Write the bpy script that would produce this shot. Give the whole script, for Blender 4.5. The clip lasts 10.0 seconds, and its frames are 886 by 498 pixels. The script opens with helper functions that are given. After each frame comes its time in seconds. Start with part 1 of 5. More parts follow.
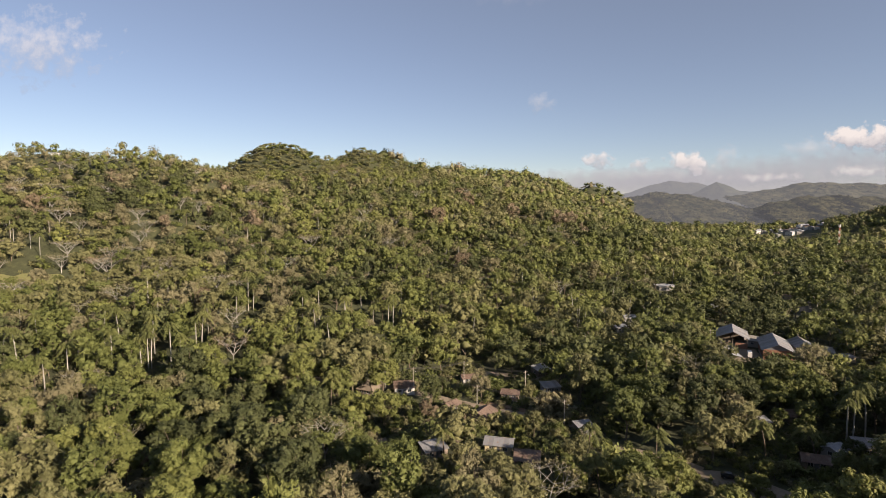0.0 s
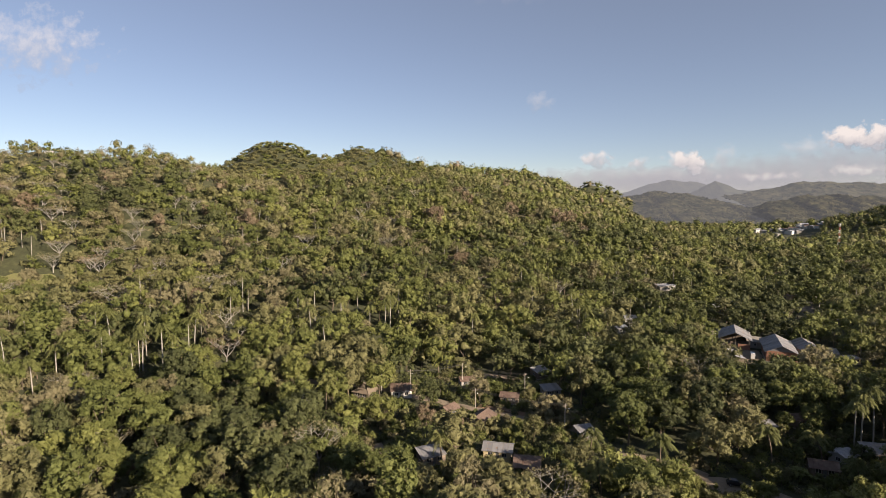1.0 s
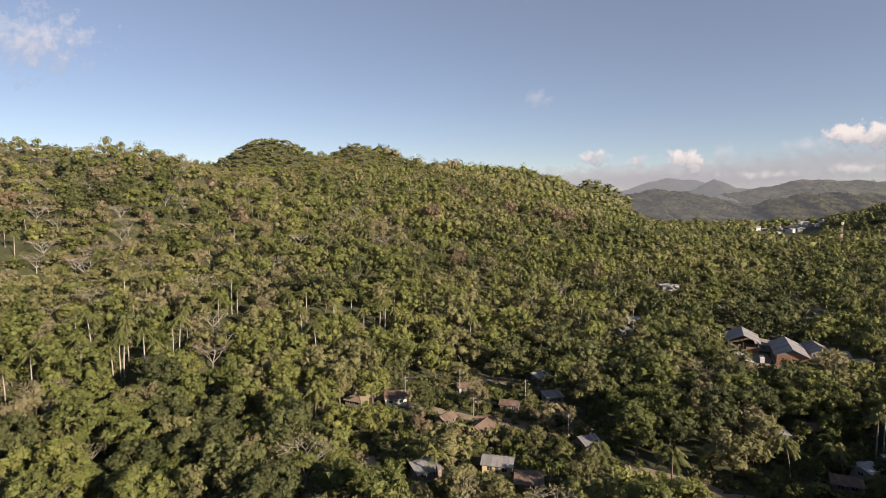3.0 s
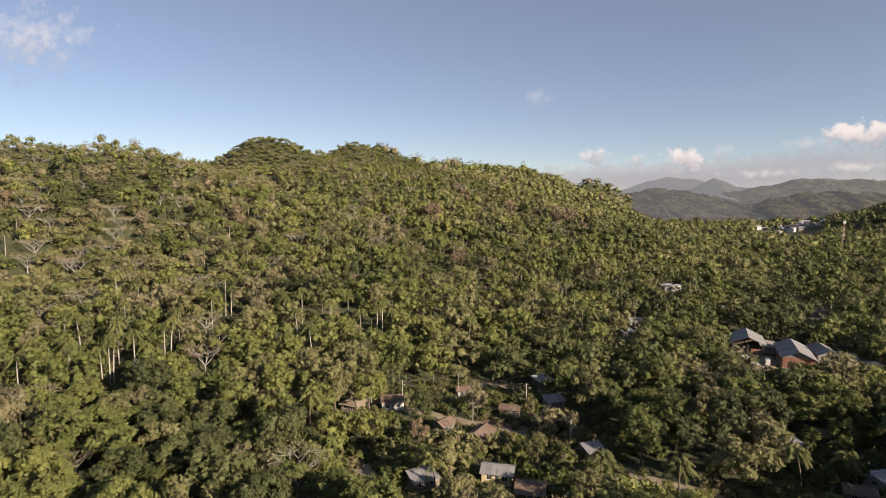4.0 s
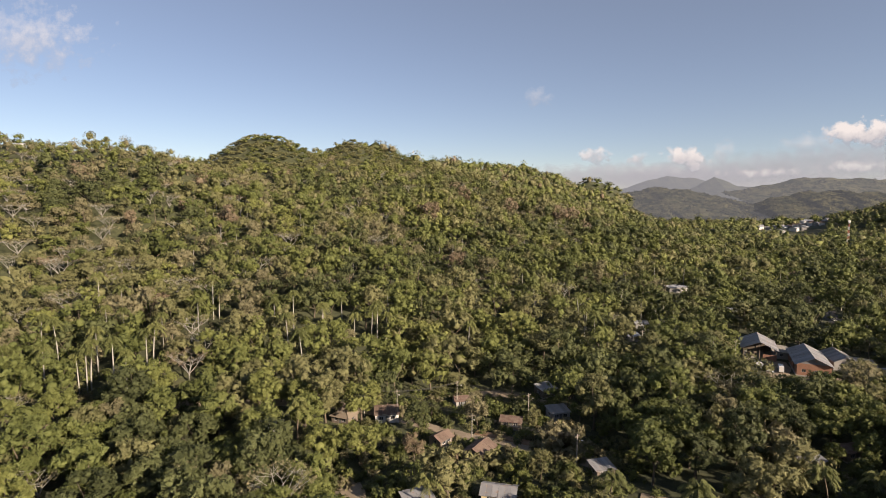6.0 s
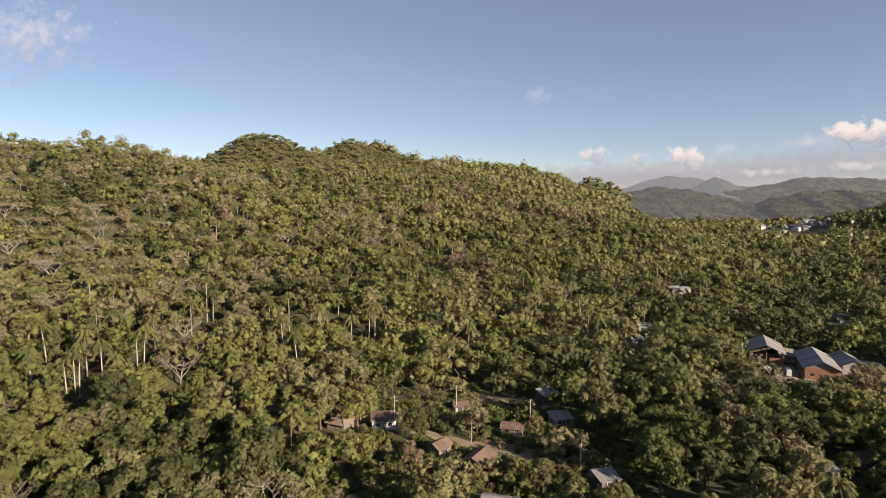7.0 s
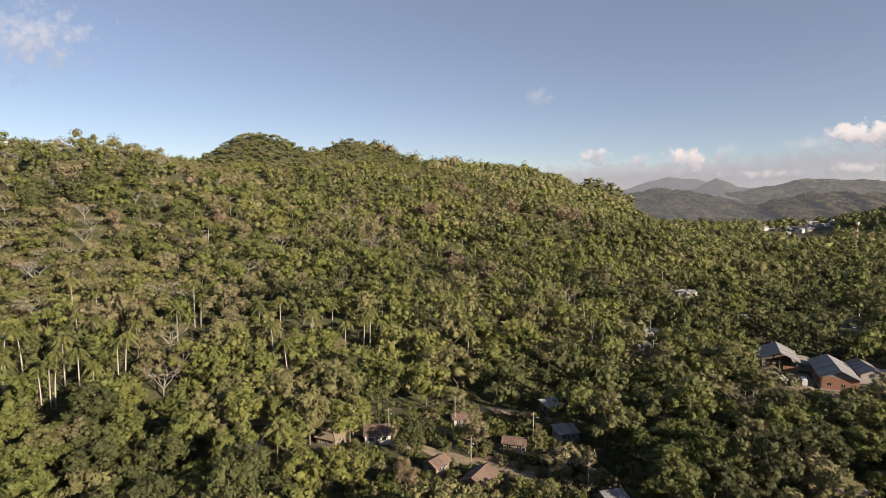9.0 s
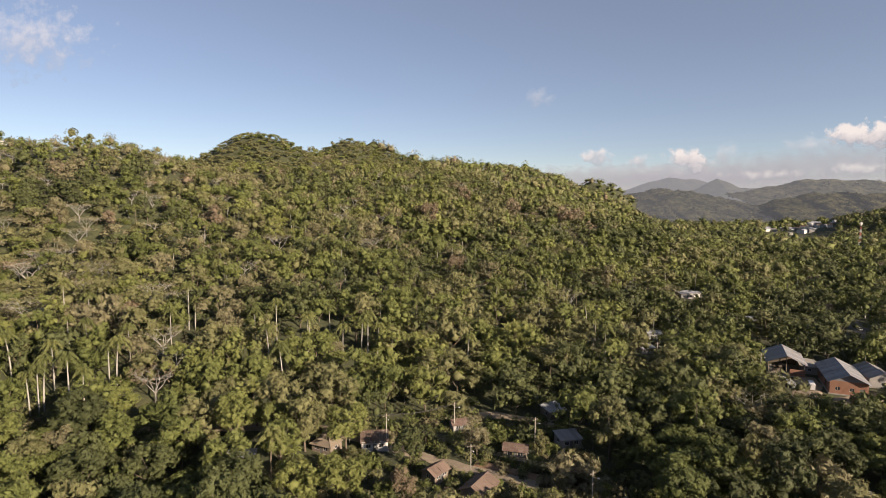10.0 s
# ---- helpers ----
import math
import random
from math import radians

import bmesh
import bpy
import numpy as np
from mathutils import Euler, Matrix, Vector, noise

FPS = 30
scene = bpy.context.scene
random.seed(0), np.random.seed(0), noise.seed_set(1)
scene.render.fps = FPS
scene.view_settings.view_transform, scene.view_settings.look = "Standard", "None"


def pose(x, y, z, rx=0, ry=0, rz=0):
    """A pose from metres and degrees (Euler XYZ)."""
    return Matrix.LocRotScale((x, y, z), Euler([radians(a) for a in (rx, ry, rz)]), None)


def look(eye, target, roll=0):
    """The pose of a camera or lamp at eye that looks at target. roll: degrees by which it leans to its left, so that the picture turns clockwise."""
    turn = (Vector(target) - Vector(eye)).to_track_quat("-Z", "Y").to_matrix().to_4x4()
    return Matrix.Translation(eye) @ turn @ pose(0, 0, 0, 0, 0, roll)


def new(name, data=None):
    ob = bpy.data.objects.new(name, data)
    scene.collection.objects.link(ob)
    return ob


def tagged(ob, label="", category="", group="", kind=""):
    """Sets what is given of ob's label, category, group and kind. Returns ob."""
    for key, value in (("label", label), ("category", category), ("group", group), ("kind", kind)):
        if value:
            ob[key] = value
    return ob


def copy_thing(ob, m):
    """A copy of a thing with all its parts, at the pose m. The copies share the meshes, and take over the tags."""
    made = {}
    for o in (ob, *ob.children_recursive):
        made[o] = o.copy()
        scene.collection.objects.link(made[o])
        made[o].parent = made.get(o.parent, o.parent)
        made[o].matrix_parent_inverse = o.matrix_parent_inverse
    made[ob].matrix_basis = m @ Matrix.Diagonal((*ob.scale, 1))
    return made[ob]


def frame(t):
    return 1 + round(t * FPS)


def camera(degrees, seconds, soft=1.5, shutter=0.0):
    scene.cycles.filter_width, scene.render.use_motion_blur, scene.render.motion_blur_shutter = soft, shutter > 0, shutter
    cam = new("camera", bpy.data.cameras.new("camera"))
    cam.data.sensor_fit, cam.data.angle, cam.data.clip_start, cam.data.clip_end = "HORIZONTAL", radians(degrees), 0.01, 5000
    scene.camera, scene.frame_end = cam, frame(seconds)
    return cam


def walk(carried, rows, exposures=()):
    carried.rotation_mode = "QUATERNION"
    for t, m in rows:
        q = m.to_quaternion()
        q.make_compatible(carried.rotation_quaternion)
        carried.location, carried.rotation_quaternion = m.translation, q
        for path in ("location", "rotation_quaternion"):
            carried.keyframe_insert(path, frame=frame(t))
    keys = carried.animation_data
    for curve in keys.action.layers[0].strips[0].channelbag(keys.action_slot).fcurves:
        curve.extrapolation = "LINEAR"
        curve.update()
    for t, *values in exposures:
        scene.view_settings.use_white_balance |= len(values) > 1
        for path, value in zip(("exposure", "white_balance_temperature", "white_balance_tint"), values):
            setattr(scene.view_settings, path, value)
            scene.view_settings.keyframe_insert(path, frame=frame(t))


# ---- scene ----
cam = camera(77.1, 10.0, soft=0.7)
METRES, EYE, TILT, LEAN, TURN = 50.0, 75.0, -5.2, 0.0, 0.0
ROWS = [
    (0.0, 0.0, 0.0, 0.0, 0.0, 0.0, -0.0),
    (0.5, 0.0027, 0.0428, 0.0025, -0.08, -0.06, -0.01),
    (1.0, 0.0061, 0.0878, 0.0055, -0.14, -0.1, -0.01),
    (1.5, 0.0096, 0.1347, 0.0084, -0.19, -0.15, 0.01),
    (2.0, 0.0131, 0.1828, 0.0119, -0.23, -0.18, 0.02),
    (2.5, 0.0167, 0.2324, 0.0145, -0.26, -0.22, 0.03),
    (4.0, 0.029, 0.3879, 0.0252, -0.33, -0.38, 0.02),
    (4.5, 0.0328, 0.4409, 0.0286, -0.34, -0.43, 0.0),
    (5.0, 0.0366, 0.494, 0.0321, -0.37, -0.43, -0.0),
    (5.5, 0.0405, 0.548, 0.0359, -0.37, -0.45, -0.0),
    (7.0, 0.0532, 0.71, 0.048, -0.35, -0.51, -0.01),
    (7.5, 0.0572, 0.7623, 0.0518, -0.34, -0.47, -0.04),
    (8.0, 0.0613, 0.8127, 0.0542, -0.33, -0.43, -0.05),
    (8.5, 0.0652, 0.8609, 0.0565, -0.32, -0.41, -0.05),
    (9.0, 0.0694, 0.9072, 0.058, -0.3, -0.39, -0.07),
    (9.5, 0.0731, 0.9517, 0.0588, -0.28, -0.37, -0.08),
    (10.0, 0.0768, 0.9951, 0.0599, -0.26, -0.34, -0.09),
]
walk(cam, [(t, pose(0, 0, EYE, TILT, LEAN, TURN) @ pose(METRES * x, METRES * y, METRES * z, 90 + pitch, roll, yaw)) for t, x, y, z, yaw, pitch, roll in ROWS],
     exposures=[(0.0, 1.4, 6900, 21), (10.0, 1.4, 6900, 21)])

# ---- sun, sky, exposure ----
SUN_AZ, SUN_EL = 130.0, 20.0            # degrees clockwise from +y, degrees up
world = bpy.data.worlds.new("sky")
scene.world = world
world.use_nodes = True
wn, wl = world.node_tree.nodes, world.node_tree.links
wn.clear()
sky = wn.new("ShaderNodeTexSky")
sky.sky_type, sky.sun_disc = "NISHITA", False
sky.sun_elevation, sky.sun_rotation = radians(SUN_EL), radians(SUN_AZ)
sky.altitude, sky.air_density, sky.dust_density, sky.ozone_density = 1500, 0.9, 0.1, 2.0
back = wn.new("ShaderNodeBackground")
back.inputs["Strength"].default_value = 0.036
flat_sky = wn.new("ShaderNodeBackground")        # flat light added evenly over the whole sky to soften its gradient
flat_sky.inputs["Color"].default_value, flat_sky.inputs["Strength"].default_value = (0.91, 1.0, 0.98, 1), 0.043
both = wn.new("ShaderNodeAddShader")
wl.new(sky.outputs[0], back.inputs["Color"])
wl.new(back.outputs[0], both.inputs[0])
wl.new(flat_sky.outputs[0], both.inputs[1])
wl.new(both.outputs[0], wn.new("ShaderNodeOutputWorld").inputs["Surface"])

sun_data = bpy.data.lights.new("sun", "SUN")
sun_data.energy, sun_data.angle, sun_data.color = 5.0, radians(0.6), (1.0, 0.87, 0.66)
sun = new("sun", sun_data)
sun_way = Vector((math.sin(radians(SUN_AZ)) * math.cos(radians(SUN_EL)), math.cos(radians(SUN_AZ)) * math.cos(radians(SUN_EL)), math.sin(radians(SUN_EL))))
sun.matrix_world = look(sun_way * 3000, (0, 0, 0))

# ---- materials ----
def material(name):
    m = bpy.data.materials.new(name)
    m.use_nodes = True
    n, l = m.node_tree.nodes, m.node_tree.links
    return m, n, l, n["Principled BSDF"]


def node(n, kind, **values):
    made = n.new("ShaderNode" + kind)
    for key, value in values.items():
        made.inputs[key.replace("_", " ")].default_value = value
    return made


def ramp(n, stops):
    r = n.new("ShaderNodeValToRGB")
    while len(r.color_ramp.elements) < len(stops):
        r.color_ramp.elements.new(0.5)
    for e, (p, c) in zip(r.color_ramp.elements, stops):
        e.position, e.color = p, (*c, 1)
    return r


def math_node(n, l, op, a, b):
    m = n.new("ShaderNodeMath")
    m.operation = op
    for socket, v in zip(m.inputs, (a, b)):
        if isinstance(v, (int, float)):
            socket.default_value = v
        else:
            l.new(v, socket)
    return m.outputs[0]


def leaf_material(name, dark, mid, light, through_light=0.15):
    """Foliage: each tree has its own tone, each spray and knot its own shade, fine leafy relief."""
    m, n, l, p = material(name)
    tone = n.new("ShaderNodeAttribute")
    tone.attribute_name = "tone"
    info = n.new("ShaderNodeObjectInfo")
    geo = n.new("ShaderNodeNewGeometry")
    co = n.new("ShaderNodeTexCoord")
    fine = node(n, "TexNoise", Scale=3.2, Detail=3.0, Roughness=0.75)
    l.new(co.outputs["Object"], fine.inputs["Vector"])
    t = math_node(n, l, "FRACT", math_node(n, l, "ADD", tone.outputs["Fac"], info.outputs["Random"]), 0)
    isl = math_node(n, l, "MULTIPLY", geo.outputs["Random Per Island"], 0.2)
    grain = math_node(n, l, "MULTIPLY", math_node(n, l, "SUBTRACT", fine.outputs[0], 0.5), 0.32)
    fac = math_node(n, l, "ADD", math_node(n, l, "ADD", math_node(n, l, "MULTIPLY", t, 0.5), isl), math_node(n, l, "ADD", grain, 0.12))
    r = ramp(n, [(0.0, dark), (0.5, mid), (1.0, light)])
    l.new(fac, r.inputs[0])
    l.new(r.outputs[0], p.inputs["Base Color"])
    p.inputs["Roughness"].default_value = 0.6
    p.inputs["Specular IOR Level"].default_value = 0.2
    bm = node(n, "Bump", Strength=0.7, Distance=0.35)
    l.new(fine.outputs[0], bm.inputs["Height"])
    l.new(bm.outputs[0], p.inputs["Normal"])
    tr = n.new("ShaderNodeBsdfTranslucent")
    l.new(r.outputs[0], tr.inputs["Color"])
    mix = node(n, "MixShader", Fac=through_light)
    l.new(p.outputs[0], mix.inputs[1])
    l.new(tr.outputs[0], mix.inputs[2])
    # loose sprays are broken up into leaves with gaps; the knots are solid
    gaps = node(n, "TexNoise", Scale=5.5, Detail=1.0, Roughness=0.5)
    l.new(co.outputs["Object"], gaps.inputs["Vector"])
    solid = math_node(n, l, "GREATER_THAN", tone.outputs["Fac"], 1.5)
    leafy = math_node(n, l, "GREATER_THAN", gaps.outputs[0], 0.47)
    clear = n.new("ShaderNodeBsdfTransparent")
    cut = n.new("ShaderNodeMixShader")
    l.new(math_node(n, l, "MAXIMUM", solid, leafy), cut.inputs[0])
    l.new(clear.outputs[0], cut.inputs[1])
    l.new(mix.outputs[0], cut.inputs[2])
    l.new(cut.outputs[0], n["Material Output"].inputs["Surface"])
    return m


def plain_material(name, a, b, scale, rough=0.85, bump=0.3, metal=0.0, fine=8.0, depth=0.05):
    """Two colours mixed by grain at two sizes, with relief."""
    m, n, l, p = material(name)
    co = n.new("ShaderNodeTexCoord")
    n1 = node(n, "TexNoise", Scale=scale, Detail=6.0, Roughness=0.6)
    n2 = node(n, "TexNoise", Scale=scale * fine, Detail=4.0, Roughness=0.65)
    l.new(co.outputs["Object"], n1.inputs["Vector"])
    l.new(co.outputs["Object"], n2.inputs["Vector"])
    f = math_node(n, l, "ADD", math_node(n, l, "MULTIPLY", n1.outputs[0], 0.65), math_node(n, l, "MULTIPLY", n2.outputs[0], 0.35))
    r = ramp(n, [(0.32, a), (0.68, b)])
    l.new(f, r.inputs[0])
    l.new(r.outputs[0], p.inputs["Base Color"])
    p.inputs["Roughness"].default_value, p.inputs["Metallic"].default_value = rough, metal
    if bump:
        bm = node(n, "Bump", Strength=bump, Distance=depth)
        l.new(f, bm.inputs["Height"])
        l.new(bm.outputs[0], p.inputs["Normal"])
    return m


def sheet_material(name, a, b, rust, amount, rough=0.6, metal=0.08):
    """Corrugated roof sheets: ribs down the slope, sheet to sheet differences, rust."""
    m, n, l, p = material(name)
    co = n.new("ShaderNodeTexCoord")
    wave = node(n, "TexWave", Scale=2.2, Distortion=0.0)
    wave.bands_direction = "X"
    l.new(co.outputs["Object"], wave.inputs["Vector"])
    n1 = node(n, "TexNoise", Scale=0.7, Detail=7.0, Roughness=0.7)
    l.new(co.outputs["Object"], n1.inputs["Vector"])
    info = n.new("ShaderNodeObjectInfo")
    f = math_node(n, l, "ADD", math_node(n, l, "MULTIPLY", n1.outputs[0], 0.5), math_node(n, l, "MULTIPLY", info.outputs["Random"], 0.5))
    r = ramp(n, [(0.2, a), (0.8, b)])
    l.new(f, r.inputs[0])
    mix = n.new("ShaderNodeMixRGB")
    mask = ramp(n, [(0.62 - amount, (0, 0, 0)), (0.72 - amount * 0.6, (1, 1, 1))])
    l.new(n1.outputs[0], mask.inputs[0])
    l.new(mask.outputs[0], mix.inputs[0])
    l.new(r.outputs[0], mix.inputs[1])
    mix.inputs[2].default_value = (*rust, 1)
    l.new(mix.outputs[0], p.inputs["Base Color"])
    p.inputs["Roughness"].default_value, p.inputs["Metallic"].default_value = rough, metal
    bm = node(n, "Bump", Strength=0.5, Distance=0.04)
    l.new(wave.outputs[1], bm.inputs["Height"])
    l.new(bm.outputs[0], p.inputs["Normal"])
    return m


LEAF_DARK = leaf_material("leaf_dark_green", (0.036, 0.045, 0.019), (0.066, 0.078, 0.031), (0.100, 0.112, 0.045))
LEAF_GREEN = leaf_material("leaf_green", (0.052, 0.066, 0.021), (0.093, 0.110, 0.034), (0.136, 0.150, 0.047))
LEAF_OLIVE = leaf_material("leaf_olive", (0.076, 0.081, 0.036), (0.125, 0.126, 0.057), (0.172, 0.165, 0.080))
LEAF_YELLOW = leaf_material("leaf_yellow_green", (0.083, 0.098, 0.031), (0.126, 0.140, 0.043), (0.166, 0.173, 0.058))
LEAF_TAN = leaf_material("leaf_dry_tan", (0.094, 0.089, 0.049), (0.145, 0.134, 0.077), (0.196, 0.178, 0.107), 0.15)
LEAF_PINK = leaf_material("leaf_dry_russet", (0.112, 0.086, 0.056), (0.165, 0.130, 0.088), (0.215, 0.174, 0.125), 0.15)
LEAF_PALM = leaf_material("palm_frond_green", (0.060, 0.072, 0.026), (0.108, 0.121, 0.042), (0.173, 0.177, 0.066), 0.2)
BARK = plain_material("bark_brown", (0.057, 0.045, 0.032), (0.126, 0.101, 0.076), 1.5)
BARK_PALE = plain_material("bark_pale_grey", (0.17, 0.165, 0.155), (0.28, 0.275, 0.255), 0.8, bump=0.15)
SHAFT = plain_material("crownshaft_green", (0.10, 0.14, 0.03), (0.16, 0.20, 0.05), 1.0, rough=0.4, bump=0)
TREE_MATS = [LEAF_DARK, LEAF_GREEN, LEAF_OLIVE, LEAF_YELLOW, LEAF_TAN, LEAF_PINK, LEAF_PALM, BARK, BARK_PALE]
DARK, GREEN, OLIVE, YELLOW, TAN, PINK, PALM, WOOD, PALE = range(9)

DIRT = plain_material("bare_earth", (0.13, 0.105, 0.075), (0.235, 0.195, 0.145), 0.25, bump=0.4)
ASPHALT = plain_material("worn_asphalt", (0.032, 0.032, 0.032), (0.061, 0.059, 0.056), 0.3)
CONCRETE = plain_material("weathered_concrete", (0.157, 0.151, 0.139), (0.254, 0.242, 0.223), 0.5)
PLASTER_WHITE = plain_material("white_plaster", (0.391, 0.385, 0.365), (0.504, 0.498, 0.479), 0.6, bump=0.1)
PLASTER_CREAM = plain_material("cream_plaster", (0.347, 0.290, 0.171), (0.441, 0.378, 0.239), 0.6, bump=0.1)
PLASTER_GREY = plain_material("grey_render", (0.176, 0.176, 0.171), (0.265, 0.258, 0.245), 0.6, bump=0.1)
BOARD = plain_material("weathered_boards", (0.088, 0.070, 0.054), (0.189, 0.158, 0.126), 1.2)
BRICK = plain_material("orange_brick", (0.176, 0.088, 0.059), (0.260, 0.139, 0.092), 0.9, bump=0.2, fine=14)
MORTAR = plain_material("mortar", (0.30, 0.24, 0.19), (0.40, 0.33, 0.27), 2.0, bump=0)
POLE_WOOD = plain_material("grey_pole_wood", (0.225, 0.210, 0.188), (0.360, 0.338, 0.300), 1.0, bump=0.1)
DARK_OPENING = plain_material("dark_glass", (0.02, 0.022, 0.025), (0.04, 0.042, 0.045), 1.0, rough=0.15, bump=0)
SHUTTER = plain_material("painted_shutter", (0.07, 0.075, 0.075), (0.12, 0.125, 0.12), 1.0, bump=0)
METAL_WHITE = plain_material("white_paint_metal", (0.410, 0.410, 0.410), (0.504, 0.504, 0.504), 0.8, rough=0.4, bump=0)
METAL_RED = plain_material("red_paint_metal", (0.22, 0.06, 0.045), (0.30, 0.09, 0.07), 0.8, rough=0.4, bump=0)
CAR_BLACK = plain_material("dark_car_paint", (0.012, 0.012, 0.014), (0.02, 0.02, 0.022), 0.5, rough=0.2, bump=0)
CAR_WHITE = plain_material("white_car_paint", (0.525, 0.525, 0.525), (0.600, 0.600, 0.600), 0.5, rough=0.25, bump=0)
CAR_RUST = plain_material("faded_red_paint", (0.13, 0.06, 0.045), (0.20, 0.10, 0.075), 0.8, rough=0.6, bump=0)
GRASS = plain_material("dry_grass", (0.095, 0.100, 0.036), (0.165, 0.160, 0.062), 0.12, bump=0.6, depth=0.3)
RED_EARTH = plain_material("reddish_bank", (0.101, 0.063, 0.038), (0.176, 0.113, 0.071), 0.4, bump=0.5, depth=0.2)
RUBBER = plain_material("tyre_rubber", (0.015, 0.015, 0.015), (0.03, 0.03, 0.03), 2.0, bump=0)
CABLE = plain_material("black_cable", (0.03, 0.03, 0.03), (0.06, 0.06, 0.06), 1.0, bump=0)
TIN_GREY = sheet_material("grey_tin_sheet", (0.135, 0.140, 0.151), (0.218, 0.224, 0.234), (0.22, 0.13, 0.08), 0.05)
TIN_PALE = sheet_material("pale_tin_sheet", (0.231, 0.249, 0.277), (0.305, 0.319, 0.342), (0.30, 0.22, 0.16), 0.02)
TIN_RUST = sheet_material("rusted_tin_sheet", (0.11, 0.08, 0.062), (0.17, 0.13, 0.105), (0.095, 0.058, 0.045), 0.2, rough=0.8, metal=0.1)
TILE_BROWN = sheet_material("brown_tile_roof", (0.085, 0.058, 0.045), (0.135, 0.095, 0.075), (0.12, 0.09, 0.07), 0.1, rough=0.9, metal=0.0)
THATCH = sheet_material("dry_palm_thatch", (0.125, 0.104, 0.078), (0.187, 0.156, 0.120), (0.15, 0.12, 0.09), 0.12, rough=0.95, metal=0.0)
SKYLIGHT = plain_material("dark_skylight_sheet", (0.05, 0.055, 0.065), (0.09, 0.095, 0.105), 1.0, rough=0.3, bump=0)


def haze_glow_material(name, a, b, haze, amount, scale):
    """Far wooded hills with distance haze painted on as an even glow."""
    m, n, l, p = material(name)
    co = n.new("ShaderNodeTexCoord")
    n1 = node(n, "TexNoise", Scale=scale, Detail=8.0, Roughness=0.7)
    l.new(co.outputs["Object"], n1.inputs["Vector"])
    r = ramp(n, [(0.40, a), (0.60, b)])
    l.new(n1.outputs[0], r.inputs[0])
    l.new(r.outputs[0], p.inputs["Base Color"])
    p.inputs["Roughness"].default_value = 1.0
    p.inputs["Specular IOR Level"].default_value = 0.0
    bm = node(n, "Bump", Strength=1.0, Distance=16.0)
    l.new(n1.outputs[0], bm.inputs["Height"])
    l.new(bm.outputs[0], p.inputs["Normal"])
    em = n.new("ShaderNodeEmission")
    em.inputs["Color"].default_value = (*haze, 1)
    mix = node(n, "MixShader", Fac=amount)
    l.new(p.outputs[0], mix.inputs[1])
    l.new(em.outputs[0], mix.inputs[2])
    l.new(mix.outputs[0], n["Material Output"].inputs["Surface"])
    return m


def ground_material():
    """Forest floor under the trees, dry grass on the open slopes, bare earth in worn places."""
    m, n, l, p = material("forest_floor")
    co = n.new("ShaderNodeTexCoord")
    big = node(n, "TexNoise", Scale=0.018, Detail=5.0, Roughness=0.6)
    fine = node(n, "TexNoise", Scale=0.35, Detail=8.0, Roughness=0.7)
    for t in (big, fine):
        l.new(co.outputs["Object"], t.inputs["Vector"])
    soil = ramp(n, [(0.3, (0.016, 0.021, 0.008)), (0.55, (0.036, 0.042, 0.016)), (0.8, (0.075, 0.072, 0.032))])
    grass = ramp(n, [(0.3, (0.06, 0.06, 0.024)), (0.7, (0.125, 0.115, 0.05))])
    l.new(fine.outputs[0], soil.inputs[0])
    l.new(fine.outputs[0], grass.inputs[0])
    mask = ramp(n, [(0.60, (0, 0, 0)), (0.70, (1, 1, 1))])
    l.new(big.outputs[0], mask.inputs[0])
    mix = n.new("ShaderNodeMixRGB")
    l.new(mask.outputs[0], mix.inputs[0])
    l.new(soil.outputs[0], mix.inputs[1])
    l.new(grass.outputs[0], mix.inputs[2])
    l.new(mix.outputs[0], p.inputs["Base Color"])
    p.inputs["Roughness"].default_value = 0.95
    bm = node(n, "Bump", Strength=0.6, Distance=0.6)
    l.new(fine.outputs[0], bm.inputs["Height"])
    l.new(bm.outputs[0], p.inputs["Normal"])
    return m


FLOOR = ground_material()
# ---- lie of the land ----
# ridge lines: x, y, height of the crest, half width of the slope
RIDGE_MAIN = [(-1500, 900, 90, 420), (-900, 760, 104, 420), (-560, 640, 108, 420), (-437, 600, 106, 420),
              (-277, 610, 105, 420), (-224, 592, 100, 400), (-179, 600, 103, 380), (-134, 640, 104, 370), (-81, 680, 110, 360), (-20, 800, 106, 300), (60, 960, 108, 260),
              (150, 1100, 118, 230), (215, 1210, 106, 220), (300, 1400, 84, 200), (360, 1520, 70, 190), (440, 1640, 60, 190)]
RIDGE_HILL = [(440, 1690, 112, 150), (490, 1720, 104, 150), (560, 1800, 60, 200)]
RIDGE_KNOB = [(-184, 598, 124, 170), (-168, 603, 122, 170)]
RIDGE_KNOB_EAST = [(-94, 672, 121, 210), (-58, 696, 118, 210)]
RIDGE_SPUR = [(-560, 640, 92, 260), (-410, 490, 88, 260), (-330, 470, 106, 250), (-250, 460, 103, 220), (-195, 425, 55, 160)]
RIDGE_EAST = [(765, 930, 30, 90), (850, 960, 56, 170), (900, 1000, 62, 240), (1300, 1050, 60, 300)]
RIDGE_TOWN = [(700, 1420, 4, 200), (850, 1400, 8, 240), (1000, 1450, 5, 260)]
# unseen hill, placed and sized to cast shade over the lower right of the view
RIDGE_SHADE = [(180, 62, 33, 95), (300, 20, 70, 140), (440, -60, 74, 200)]


